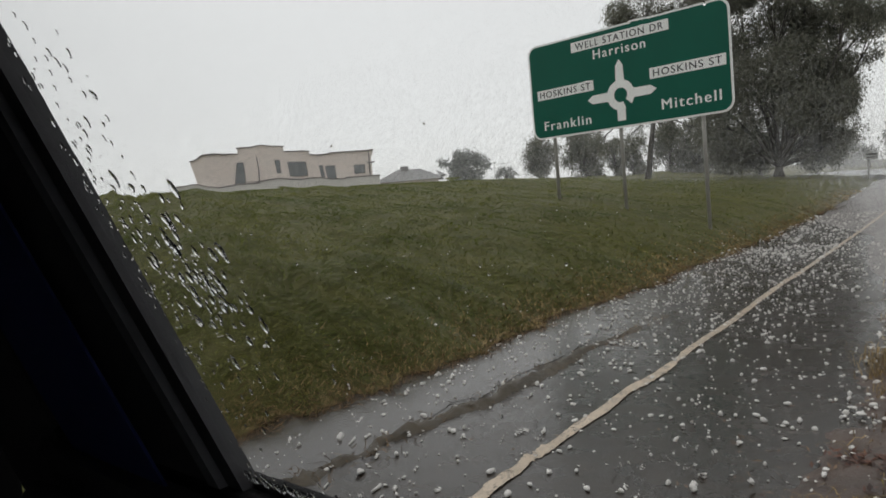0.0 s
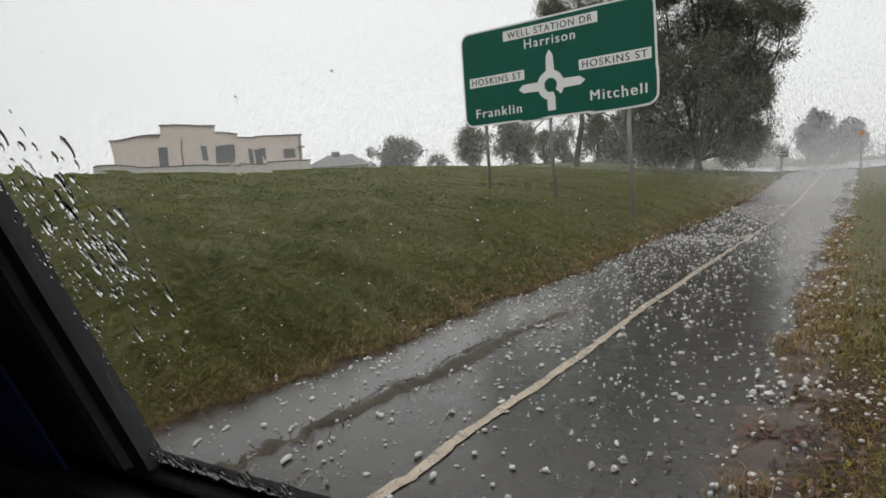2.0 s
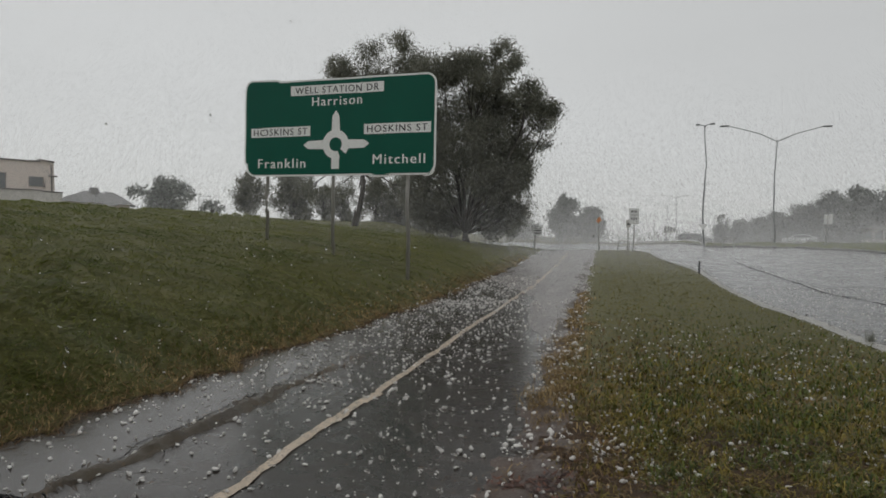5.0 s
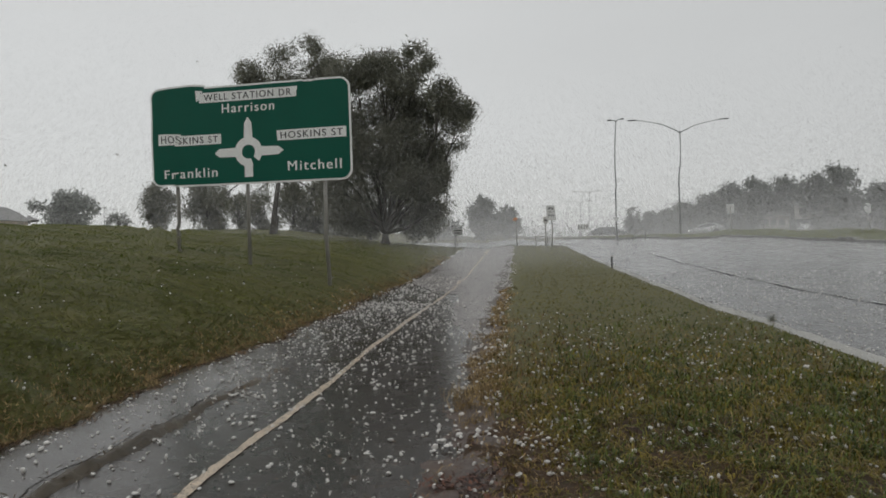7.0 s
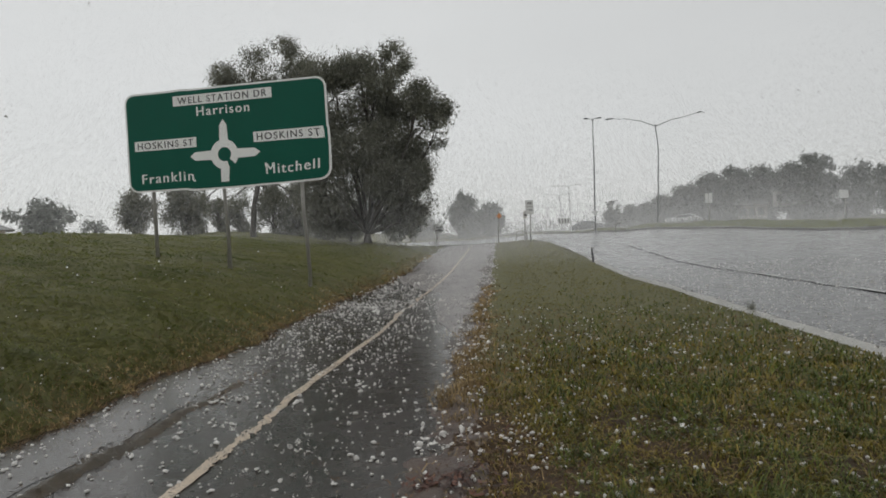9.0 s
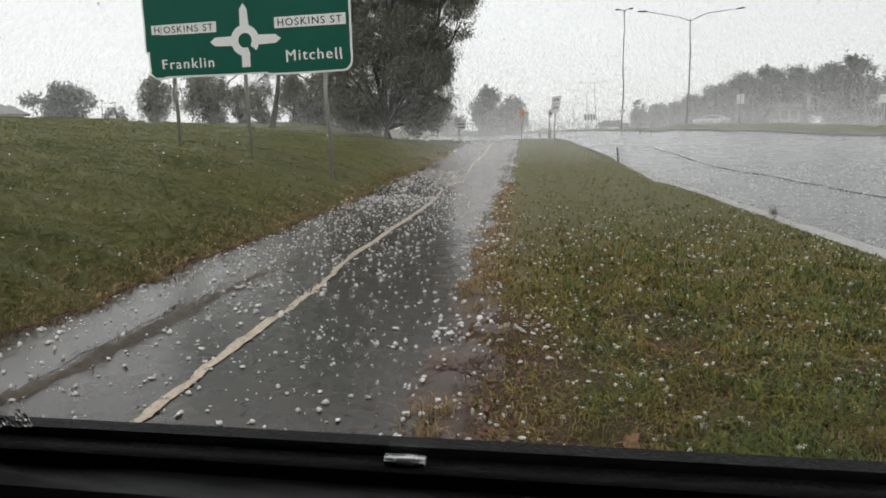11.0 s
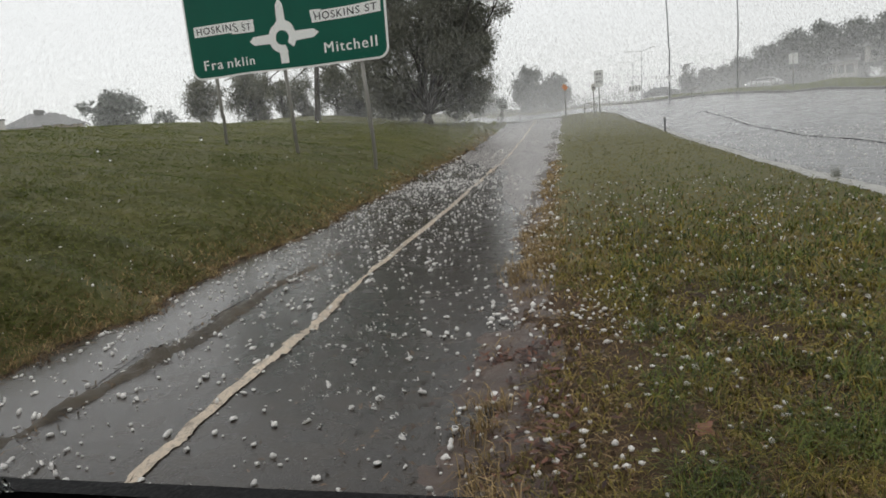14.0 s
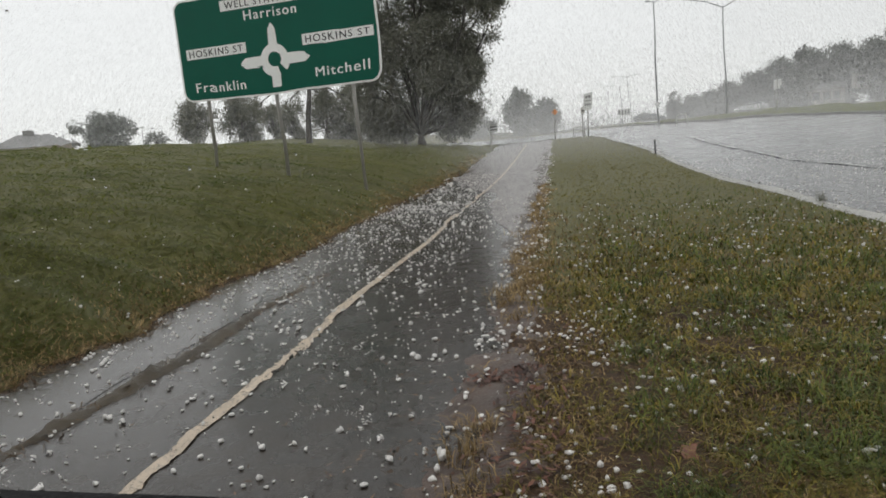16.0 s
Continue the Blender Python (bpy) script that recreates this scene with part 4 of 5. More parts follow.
# ---------------------------------------------------------------- cars at the crossing
def small_car(foot, turn, paint, label, lit=False):
    ob = thing("car", pose(*foot, 0, 0, turn), label, "car", "cars at the crossing")
    prof = [(-2.1, 0.35), (-2.15, 0.75), (-2.0, 0.98), (-1.25, 1.05), (-0.55, 1.46), (0.9, 1.5), (1.75, 1.1), (2.1, 1.0), (2.15, 0.4)]
    bm = plate(bmesh.new(), prof, -0.86, 0.86)
    bmesh.ops.bevel(bm, geom=list(bm.edges), offset=0.06, segments=2, affect="EDGES")
    part("body", bm, paint, ob, "", True)
    for y in (-0.885, 0.865):
        part("side_window", plate(bmesh.new(), [(-1.0, 1.06), (-0.5, 1.38), (0.82, 1.42), (1.4, 1.1)], y, y + 0.02), M_PANE, ob, "dark side glass")
    part("windscreen", box(bmesh.new(), -0.02, -0.7, -0.36, 0.02, 0.7, 0.36), M_PANE, ob, "dark windscreen").matrix_basis = pose(-0.93, 0, 1.27, 0, 58, 0)
    for x in (-1.35, 1.35):
        for y in (-0.80, 0.80):
            wh = part("wheel", tube(bmesh.new(), [(x, y - 0.1, 0.32), (x, y + 0.1, 0.32)], [0.32, 0.32], 18), M_TYRE, ob, "black tyre", True)
            part("rim", tube(bmesh.new(), [(x, y - 0.115, 0.32), (x, y + 0.115, 0.32)], [0.2, 0.2], 14), M_GALV, wh, "silver rim", True)
    for y in (-0.6, 0.6):
        part("headlight", box(bmesh.new(), -2.18, y - 0.18, 0.7, -2.08, y + 0.18, 0.84, 0.02), M_LAMP_ON if lit else M_CHROME, ob, "lit headlight" if lit else "clear headlight")
    return ob


x, y = at(7.2, 94)
small_car((x, y, float(land(x, y)) + 0.002), 178, M_CAR_DARK, "dark hatchback crossing on the wet street")
x, y = at(14.6, 98)
small_car((x, y, float(land(x, y)) + 0.002), -10, M_CAR_WHITE, "white car with lit headlights on the far carriageway", True)


# ---------------------------------------------------------------- the parked car around the camera
def window_y(x, z):
    """The window leans inward as it rises, and runs slightly askew to the path."""
    return 0.515 - 0.065 * x - 0.33 * (z - 1.20)


cabin = thing("parked_car", pose(0, 0, 0), "dark interior of the parked car behind a wet side window", "car")


def along(x0, x1, z0, z1, in0, in1, n=14, bevel=0.0):
    """A bar that follows the window line from x0 to x1, between heights z0 and z1, from in0 to in1 metres inside the glass."""
    bm = bmesh.new()
    rows = []
    for k in range(n + 1):
        x = x0 + (x1 - x0) * k / n
        rows.append([bm.verts.new((x, window_y(x, z) - i, z)) for z, i in ((z0, in0), (z1, in0), (z1, in1), (z0, in1))])
    for a, b in zip(rows, rows[1:]):
        for k in range(4):
            bm.faces.new((a[k], a[(k + 1) % 4], b[(k + 1) % 4], b[k]))
    bm.faces.new(rows[0])
    bm.faces.new(rows[-1][::-1])
    if bevel:
        bmesh.ops.bevel(bm, geom=[e for e in bm.edges if abs((e.verts[0].co - e.verts[1].co).normalized().x) > 0.9], offset=bevel, segments=3, affect="EDGES")
    return bm


part("outer_seal", along(-1.4, 1.1, 1.150, 1.191, -0.030, -0.008, bevel=0.006), M_SEAL, cabin, "wet black rubber window seal", True)
part("inner_seal", along(-1.4, 1.1, 1.140, 1.180, -0.004, 0.030, bevel=0.006), M_SEAL, cabin, "black felt window seal", True)
part("sill_trim", along(-1.4, 1.1, 1.080, 1.162, 0.030, 0.075, bevel=0.015), M_BLACK_TRIM, cabin, "black upper door trim", True)
part("door_card", along(-1.4, 1.1, 0.45, 1.100, 0.075, 0.15, bevel=0.03), M_GREY_TRIM, cabin, "charcoal door card", True)
part("door_skin", along(-1.4, 1.1, 0.35, 1.09, -0.10, -0.034), M_CAR_DARK, cabin, "dark painted outer door skin")
part("clip", along(-0.132, -0.092, 1.181, 1.188, 0.004, 0.018, 2, 0.002), M_CHROME, cabin, "small bright metal clip on the seal", True)


def leaning(u0, u1, in0, in1, z0=1.05, z1=1.86, n=10):
    """A post along the slanted window edge, from u0 to u1 metres beside that edge."""
    bm = bmesh.new()
    rows = []
    for k in range(n + 1):
        z = z0 + (z1 - z0) * k / n
        e = -0.79 - 0.24 * (z - 1.2)
        rows.append([bm.verts.new((e + u, window_y(e + u, z) - i, z)) for u, i in ((u0, in0), (u1, in0), (u1, in1), (u0, in1))])
    for a, b in zip(rows, rows[1:]):
        for k in range(4):
            bm.faces.new((a[k], a[(k + 1) % 4], b[(k + 1) % 4], b[k]))
    bm.faces.new(rows[0])
    bm.faces.new(rows[-1][::-1])
    return bm


part("pillar_seal", leaning(-0.035, 0.0, -0.02, 0.012), M_BLACK_TRIM, cabin, "black rubber edge of the window")
part("pillar_bead", leaning(-0.065, -0.037, -0.01, 0.025), M_RUBBER, cabin, "dull grey bead along the pillar")
part("pillar", leaning(-0.62, -0.067, -0.03, 0.02), M_BLACK_TRIM, cabin, "black trimmed door pillar")
part("seat_belt", leaning(-0.50, -0.17, 0.04, 0.045, 0.9, 1.84), M_BELT, cabin, "navy blue seat belt hanging on the pillar")
pane = part("glass_pane", along(-1.05, 1.05, 1.155, 1.90, -0.004, 0.0, 2), M_GLASS, cabin, "wet side window glass")
pane.visible_shadow = False
pane.data.materials.append(M_WET_GLASS)
for f in pane.data.polygons:
    if f.normal.y > 0.5:
        f.material_index = 1
part("end_pillar", along(1.05, 1.25, 1.05, 1.90, -0.03, 0.05, 2), M_BLACK_TRIM, cabin, "black rear pillar")
part("roof_rail", along(-1.9, 1.5, 1.86, 1.95, -0.03, 0.10, 4), M_BLACK_TRIM, cabin, "black roof rail")
# out of view; pale so that it throws light onto belt and pillar
part("roof", box(bmesh.new(), -1.9, -1.35, 1.95, 1.5, 0.42, 1.99), M_HEADLINER, cabin, "unseen headliner, pale grey to bounce light")
part("floor_pan", box(bmesh.new(), -1.9, -1.35, 0.30, 1.5, 0.66, 0.34), M_GREY_TRIM, cabin)
part("far_side", box(bmesh.new(), -1.9, -1.40, 0.34, 1.5, -1.36, 1.95), M_GREY_TRIM, cabin)
part("bulkhead", box(bmesh.new(), -1.95, -1.4, 0.34, -1.91, 0.7, 1.95), M_BLACK_TRIM, cabin)
part("bulkhead", box(bmesh.new(), 1.5, -1.4, 0.34, 1.54, 0.7, 1.15), M_BLACK_TRIM, cabin)
part("rear_window_frame", box(bmesh.new(), 1.5, -1.4, 1.80, 1.54, 0.7, 1.95), M_BLACK_TRIM, cabin)
part("rear_window_frame", box(bmesh.new(), 1.5, 0.22, 1.15, 1.54, 0.7, 1.80), M_BLACK_TRIM, cabin)
part("side_panel", along(-1.9, -1.4, 0.35, 1.90, -0.03, 0.03, 2), M_BLACK_TRIM, cabin)
part("side_panel", along(1.1, 1.5, 0.35, 1.90, -0.03, 0.03, 2), M_BLACK_TRIM, cabin)
part("bonnet", box(bmesh.new(), -3.15, -1.38, 0.32, -1.96, 0.66, 1.02, 0.14), M_CAR_DARK, cabin, "dark painted bonnet", True)
part("boot", box(bmesh.new(), 1.55, -1.38, 0.32, 2.35, 0.66, 1.06, 0.14), M_CAR_DARK, cabin, "dark painted boot", True)
part("roof_skin", box(bmesh.new(), -1.9, -1.38, 1.995, 1.5, 0.45, 2.03, 0.015), M_CAR_DARK, cabin, "dark painted roof", True)
part("side_skin", box(bmesh.new(), -1.9, -1.47, 0.34, 1.5, -1.41, 1.15, 0.02), M_CAR_DARK, cabin, "dark painted door side", True)
for x in (-2.5, 1.5):
    for y in (-1.48, 0.50):
        wh = part("wheel", tube(bmesh.new(), [(x, y, 0.34), (x, y + 0.2, 0.34)], [0.33, 0.33], 24), M_TYRE, cabin, "black tyre", True)
        part("rim", tube(bmesh.new(), [(x, y - 0.01, 0.34), (x, y + 0.21, 0.34)], [0.2, 0.2], 18), M_GALV, wh, "silver rim", True)


# ---------------------------------------------------------------- drops on the window
def drops():
    rng = np.random.default_rng(8)
    base = bmesh.new()
    bmesh.ops.create_icosphere(base, subdivisions=2, radius=1.0)
    sv = np.array([v.co[:] for v in base.verts])
    sf = np.array([[v.index for v in f.verts] for f in base.faces])
    base.free()
    V, F = [], []
    k = 0
    for i in range(600):
        tilt, tall = 0.0, rng.uniform(1.0, 1.9)
        if i < 170:
            z = np.clip(rng.normal(1.49, 0.05), 1.36, 1.60)
            x = -0.70 - 0.55 * (z - 1.49) + rng.normal() * 0.055
            x = max(x, -0.775 - 0.24 * (z - 1.2))
            r = 0.0010 + 0.0048 * rng.uniform() ** 2.0
            tilt, tall = rng.uniform(0.2, 0.8), rng.uniform(1.3, 2.6)
        elif i < 330:
            u = abs(rng.normal()) * 0.07
            z = np.clip(rng.normal(1.50, 0.15), 1.22, 1.85)
            x = -0.79 - 0.24 * (z - 1.2) + 0.012 + u
            r = rng.uniform(0.0010, 0.0030)
        elif i < 520:
            x, z = -0.80 + 0.27 * rng.uniform() ** 1.3, 1.193 + abs(rng.normal()) * 0.006
            r = rng.uniform(0.0015, 0.0036)
        elif i < 550:
            z = rng.uniform(1.56, 1.80)
            x = -0.79 - 0.24 * (z - 1.2) + rng.uniform(0.01, 0.16)
            r, tilt, tall = rng.uniform(0.0014, 0.0036), rng.uniform(0.3, 0.6), rng.uniform(1.3, 2.6)
        else:
            x, z = rng.uniform(-0.75, 0.8), rng.uniform(1.2, 1.85)
            r = rng.uniform(0.0005, 0.0011)
        s = sv * (r, max(0.0010, 0.42 * r), r * tall) * (1 + 0.14 * np.sin(sv[:, [2, 0, 1]] * 3 + i))
        s[:, 0], s[:, 2] = s[:, 0] * math.cos(tilt) - s[:, 2] * math.sin(tilt), s[:, 0] * math.sin(tilt) + s[:, 2] * math.cos(tilt)
        y = window_y(x, z) + 0.0046
        s = s + (x, y, z)
        s[:, 1] -= 0.33 * (s[:, 2] - z) + 0.065 * (s[:, 0] - x)
        V.append(s)
        F.append(sf + k)
        k += len(sv)
    ob = np_object("water_drops", np.concatenate(V), np.concatenate(F), M_WATER, smooth=True)
    ob.visible_shadow = False
    tagged(ob, "clear rain drops clinging to the car window", "rain drops", kind="stuff")


drops()


# ---------------------------------------------------------------- puddle, mud and litter along the path
def blob_strip(name, y0, y1, left, right, mat, lift, bump_h, seed, stepy=0.06, nx=7, rough=0.0):
    """A strip over the path; where rough is above zero its height breaks up into lumps and gaps."""
    ys = np.arange(y0, y1, stepy)
    V = []
    for i, y in enumerate(ys):
        l = left(y) + 0.05 * noise.noise((y * 1.7, seed, 0)) + 0.03 * noise.noise((y * 6, seed, 3))
        r = right(y) + 0.06 * noise.noise((y * 1.9, seed, 7)) + 0.03 * noise.noise((y * 7, seed, 9))
        for k in range(nx):
            f = k / (nx - 1)
            x = l + (r - l) * f
            h = bump_h * (math.sin(math.pi * f) if rough else min(1.0, 4 * math.sin(math.pi * f)))
            if rough:
                h *= 0.75 + rough * (noise.noise((x * 9, y * 7, seed)) + 0.6 * noise.noise((x * 26, y * 24, seed)))
            V.append((x, y, float(land(min(max(x, PATH_L), PATH_R), y)) + lift + h))
    m = len(ys)
    i = (np.arange(m - 1)[:, None] * nx + np.arange(nx - 1)[None]).ravel()
    return np_object(name, V, np.stack([i, i + 1, i + nx + 1, i + nx], 1), mat, smooth=True)


def water_sheet(name, y0, y1, left, right, mat, lift, label):
    """A level film of water whose ends run out under the edges of grass and soil."""
    ys = np.arange(y0, y1, 0.15)
    ob = sheet(name, np.linspace(0, 1, 9), ys, mat, 0.0, (left, right))
    co = np.empty(len(ob.data.vertices) * 3)
    ob.data.vertices.foreach_get("co", co)
    co = co.reshape(-1, 3)
    co[:, 2] = land(np.clip(co[:, 0], PATH_L + 0.16, PATH_R - 0.13), co[:, 1]) + lift
    ob.data.vertices.foreach_set("co", co.ravel())
    return tagged(ob, label, "puddle", kind="structure")


def lumps(name, x0, x1, y0, y1, dx, dy, height, mat, label, category="mud", seed=0.0, top=0.03, fine=22.0):
    """Broken lumps that stand out of the ground wherever height(x, y) and the noise rise above it."""
    xs, ys = np.arange(x0, x1 + dx, dx), np.arange(y0, y1 + dy, dy)
    V = []
    for y in ys:
        for x in xs:
            n1 = noise.noise((x * 3.1, y * 2.3, seed)) + 0.6 * noise.noise((x * 9, y * 7, seed + 2)) + 0.35 * noise.noise((x * fine, y * fine, seed + 5))
            V.append((x, y, float(land(x, y)) + max(-0.03, top * (height(x, y) + 0.75 * n1))))
    n, m = len(xs), len(ys)
    i = (np.arange(m - 1)[:, None] * n + np.arange(n - 1)[None]).ravel()
    ob = np_object(name, V, np.stack([i, i + 1, i + n + 1, i + n], 1), mat, smooth=True)
    return tagged(ob, label, category, kind="structure")


M_PUDDLE = simple("puddle_water", (0.036, 0.031, 0.028), (0.058, 0.050, 0.045), 2.0, 0.06, 0.22, bump=0.25, fine=22, spec=0.45)
# film base colour is raised to paint the sky's sheen on the water
M_FILM = simple("sheen_paled_water_film", (0.10, 0.089, 0.083), (0.27, 0.246, 0.234), 1.6, 0.24, 0.55, bump=0.35, fine=14, spec=0.5, stretch=(1.6, 0.4, 1))
water_sheet("puddle", 0.9, 9.6, lambda y: PATH_L - 0.3, lambda y: -3.15 - 0.95 * float(step(2.1, 0.9, y)) - 0.95 * float(step(6.2, 9.4, y)) + 0.10 * noise.noise((y * 1.3, 3, 0)) + 0.04 * noise.noise((y * 5, 3, 0)), M_PUDDLE, 0.004, "shallow rain puddle along the edge of the path")
water_sheet("puddle", 8.6, 49.8, lambda y: max(PATH_L - 0.2, PATH_R - 0.12 - 0.8 * float(step(8.4, 16, y)) - 2.5 * float(step(16, 27, y)) + 0.22 * noise.noise((y * 0.35, 13, 0)) + 0.07 * noise.noise((y * 2.4, 13, 4))), lambda y: PATH_R + 0.3, M_FILM, 0.004, "thin sheet of standing water on the path, paled for sky sheen")


def ridge(x, y):
    c = -3.20 + 0.035 * y + 0.05 * math.sin(y * 1.7)
    return 0.70 - abs(x - c) / 0.115 - 0.35 * max(0.0, y - 5.6) + 0.55 * noise.noise((y * 1.1, 3.0, 5.0))


def edge_soil(x, y):
    wide = float(step(6.4, 5.2, y))
    return 0.75 + 0.25 * wide - abs(x - (float(right_edge(y)) + 0.08 + 0.10 * wide)) / (0.17 + 0.12 * wide) + 0.5 * noise.noise((y * 0.9, 8.0, 1.0)) - 0.02 * y


def edge_silt(x, y):
    return 0.34 - abs(x - (PATH_R - 0.06 + 0.12 * noise.noise((y * 0.3, 2.0, 9.0)))) / (0.16 + 0.005 * y) + 0.12 + 0.9 * noise.noise((y * 0.35, 1.0, 7.0)) + 0.6 * noise.noise((y * 1.3, 4.0, 2.0)) - 0.35 * step(32, 44, y)


def left_silt(x, y):
    return 0.10 - abs(x - (PATH_L + 0.30)) / 0.32 + 0.3 * math.sin(y * 0.9) - 0.4 * step(30, 40, y)


lumps("mud_ridge", -3.55, -2.75, 1.5, 8.5, 0.03, 0.035, ridge, M_MUD, "low broken ridge of wet brown mud across the path edge", seed=5.0, top=0.055)
lumps("bare_soil", PATH_R - 0.22, PATH_R + 0.42, 1.0, 24.0, 0.03, 0.05, edge_soil, M_DIRT, "strip of bare wet brown soil beside the path", "soil", 6.0, 0.04)
lumps("silt_patch", PATH_R - 1.1, PATH_R + 0.05, 9.0, 44.0, 0.045, 0.10, edge_silt, M_SILT, "dark streaks of silt washed onto the path", "silt", 9.0, 0.020, 14.0)
lumps("silt_patch", PATH_L - 0.05, PATH_L + 0.8, 13.0, 40.0, 0.05, 0.10, left_silt, M_SILT, "dark streaks of silt washed onto the path", "silt", 19.0, 0.020, 14.0)


brown = sheet("worn_soil", np.linspace(-0.42, 2.6, 60), np.arange(1.0, 5.6, 0.05), M_SOIL, 0.0)
bco = np.empty(len(brown.data.vertices) * 3)
brown.data.vertices.foreach_get("co", bco)
bco = bco.reshape(-1, 3)
for v in bco:
    v[2] += 0.018 + 0.035 * (noise.noise((v[0] * 1.6, v[1] * 1.3, 4.0)) + 0.5 * noise.noise((v[0] * 5, v[1] * 5, 2.0)) - 0.02 - 0.25 * max(0.0, v[0] - 0.8) - 0.2 * max(0.0, v[1] - 4.2))
brown.data.vertices.foreach_set("co", bco.ravel())
tagged(brown, "worn patches of wet brown soil in the verge", "soil", kind="structure")


def blades(name, xs, ys, height, width, mat, seed, bend=0.5, label="", three=True):
    """One mesh of many grass blades, rooted at the given places."""
    rng = np.random.default_rng(seed)
    n = len(xs)
    root = np.stack([xs, ys, land(xs, ys) + 0.0], 1)
    a = rng.uniform(0, 2 * np.pi, n)
    lean = np.stack([np.cos(a), np.sin(a), 0 * a], 1)
    side = np.stack([-np.sin(a), np.cos(a), 0 * a], 1)
    h = (height * rng.uniform(0.45, 1.25, n))[:, None]
    b = (bend * rng.uniform(0.3, 1.6, n))[:, None]
    w = (width * rng.uniform(0.7, 1.3, n))[:, None]
    z = np.array([[0, 0, 1.0]])
    mid = root + z * h * 0.6 + lean * h * b * 0.35
    tip = root + z * h * np.clip(1 - 0.35 * b, 0.25, 1) + lean * h * b
    if three:
        V = np.stack([root - side * w, root + side * w, mid - side * w * 0.75, mid + side * w * 0.75, tip], 1).reshape(-1, 3)
        t = np.array([[0, 1, 2], [1, 3, 2], [2, 3, 4]])
        F = (np.arange(n)[:, None, None] * 5 + t[None]).reshape(-1, 3)
    else:
        V = np.stack([root - side * w, root + side * w, tip], 1).reshape(-1, 3)
        F = np.arange(3 * n).reshape(-1, 3)
    ob = np_object(name, V, F, mat)
    return tagged(ob, label, "grass", kind="stuff")


def scatter(rng, n, x0, x1, y0, y1, patchy=0.0, scale=1.3):
    x, y = rng.uniform(x0, x1, n), rng.uniform(y0, y1, n)
    if patchy:
        f = 0.5 + 0.25 * (np.sin(x * 2.1 * scale + 1.3 * np.sin(y * 1.1 * scale)) + np.sin(y * 2.7 * scale + 1.7 * np.sin(x * 1.9 * scale)))
        keep = rng.uniform(size=n) < 1 - patchy * (1 - f)
        x, y = x[keep], y[keep]
    return x, y


rng = np.random.default_rng(2)
LAWN = "short wet lawn grass, patchy green and olive, on the verge"
BANK = "wet mown grass covering the bank"


def off_soil(rng, x, y):
    """True where a blade may root: most of the bare strip beside the path stays clear."""
    edge = right_edge(y)
    strip = step(0.42, 0.28, x - edge + 0.08 * np.sin(y * 4.3) + 0.05 * np.sin(y * 11)) * step(2.2, 2.9, y) * step(6.1, 5.3, y)
    return rng.uniform(size=len(x)) > 0.93 * strip


def spread(rng, n, az0, az1, r0, r1):
    r = np.exp(rng.uniform(np.log(r0), np.log(r1), n))
    a = np.radians(rng.uniform(az0, az1, n))
    return r * np.sin(a), r * np.cos(a), r


def patch(x, y, s):
    return 0.5 + 0.25 * (np.sin(x * 2.1 * s + 1.3 * np.sin(y * 1.1 * s)) + np.sin(y * 2.7 * s + 1.7 * np.sin(x * 1.9 * s)))


gx, gy, gr = spread(rng, 430000, -25, 72, 1.0, 66)
keep = off_soil(rng, gx, gy) & (gx > PATH_R + 0.12) & (gx < road_left(gy)) & (gy < 49.6) & (gy > 0.7)
keep &= rng.uniform(size=len(gx)) < 1 - 0.8 * (1 - patch(gx, gy, 1.3)) * step(9, 4, gr) - 0.25 * (1 - patch(gx, gy, 0.5))
keep &= rng.uniform(size=len(gx)) < 0.2 + 0.8 * step(PATH_R + 0.1, PATH_R + 1.1, gx)
keep &= rng.uniform(size=len(gx)) < 0.7 + 0.3 * step(3.0, 5.5, gr)
gx, gy, gr = gx[keep], gy[keep], gr[keep]
tall = 0.036 + 0.03 * patch(gx + 3, gy, 1.7) + 0.0006 * gr
near = gr < 3.0 + 7 * rng.uniform(size=len(gr))
cl = rng.integers(0, 5200, near.sum())
ca, cr = np.radians(rng.uniform(-25, 72, 5200)), np.exp(rng.uniform(np.log(1.3), np.log(8), 5200))
cgx, cgy = cr * np.sin(ca), cr * np.cos(ca)
tuftx, tufty = cgx[cl] + rng.normal(size=len(cl)) * 0.022, cgy[cl] + rng.normal(size=len(cl)) * 0.022
ok = off_soil(rng, tuftx, tufty) & (tuftx > PATH_R + 0.15) & (tuftx < 3.9) & (tufty > 0.7) & (rng.uniform(size=len(cl)) < 0.75) & (patch(tuftx, tufty, 0.9) > 0.28)
blades("grass", tuftx[ok], tufty[ok], 0.05 + 0.07 * patch(tuftx[ok], tufty[ok] + 4, 2.3), np.clip(0.0010 * cr[cl][ok], 0.0024, 0.01), M_GRASS, 30, 1.5, "longer wet grass tufts standing in the lawn")
blades("grass", gx[near], gy[near], tall[near], np.clip(0.0011 * gr[near], 0.0024, 0.03), M_GRASS, 31, 0.9, LAWN)
blades("grass", gx[~near], gy[~near], 0.028, np.clip(0.0012 * gr[~near], 0.0018, 0.03), M_GRASS_FAR, 32, 2.2, LAWN, False)
gx, gy, gr = spread(rng, 560000, -85, -3, 3.5, 66)
keep = (gx < left_edge(gy) - 0.03) & (gy < np.where(gx > CROSS_X, 49.6, 62))
keep &= rng.uniform(size=len(gx)) < 0.25 + 0.75 * step(0.0, 0.4, left_edge(gy) - gx)
keep &= rng.uniform(size=len(gx)) < 1 - 0.35 * (1 - patch(gx, gy, 0.8))
gx, gy, gr = gx[keep], gy[keep], gr[keep]
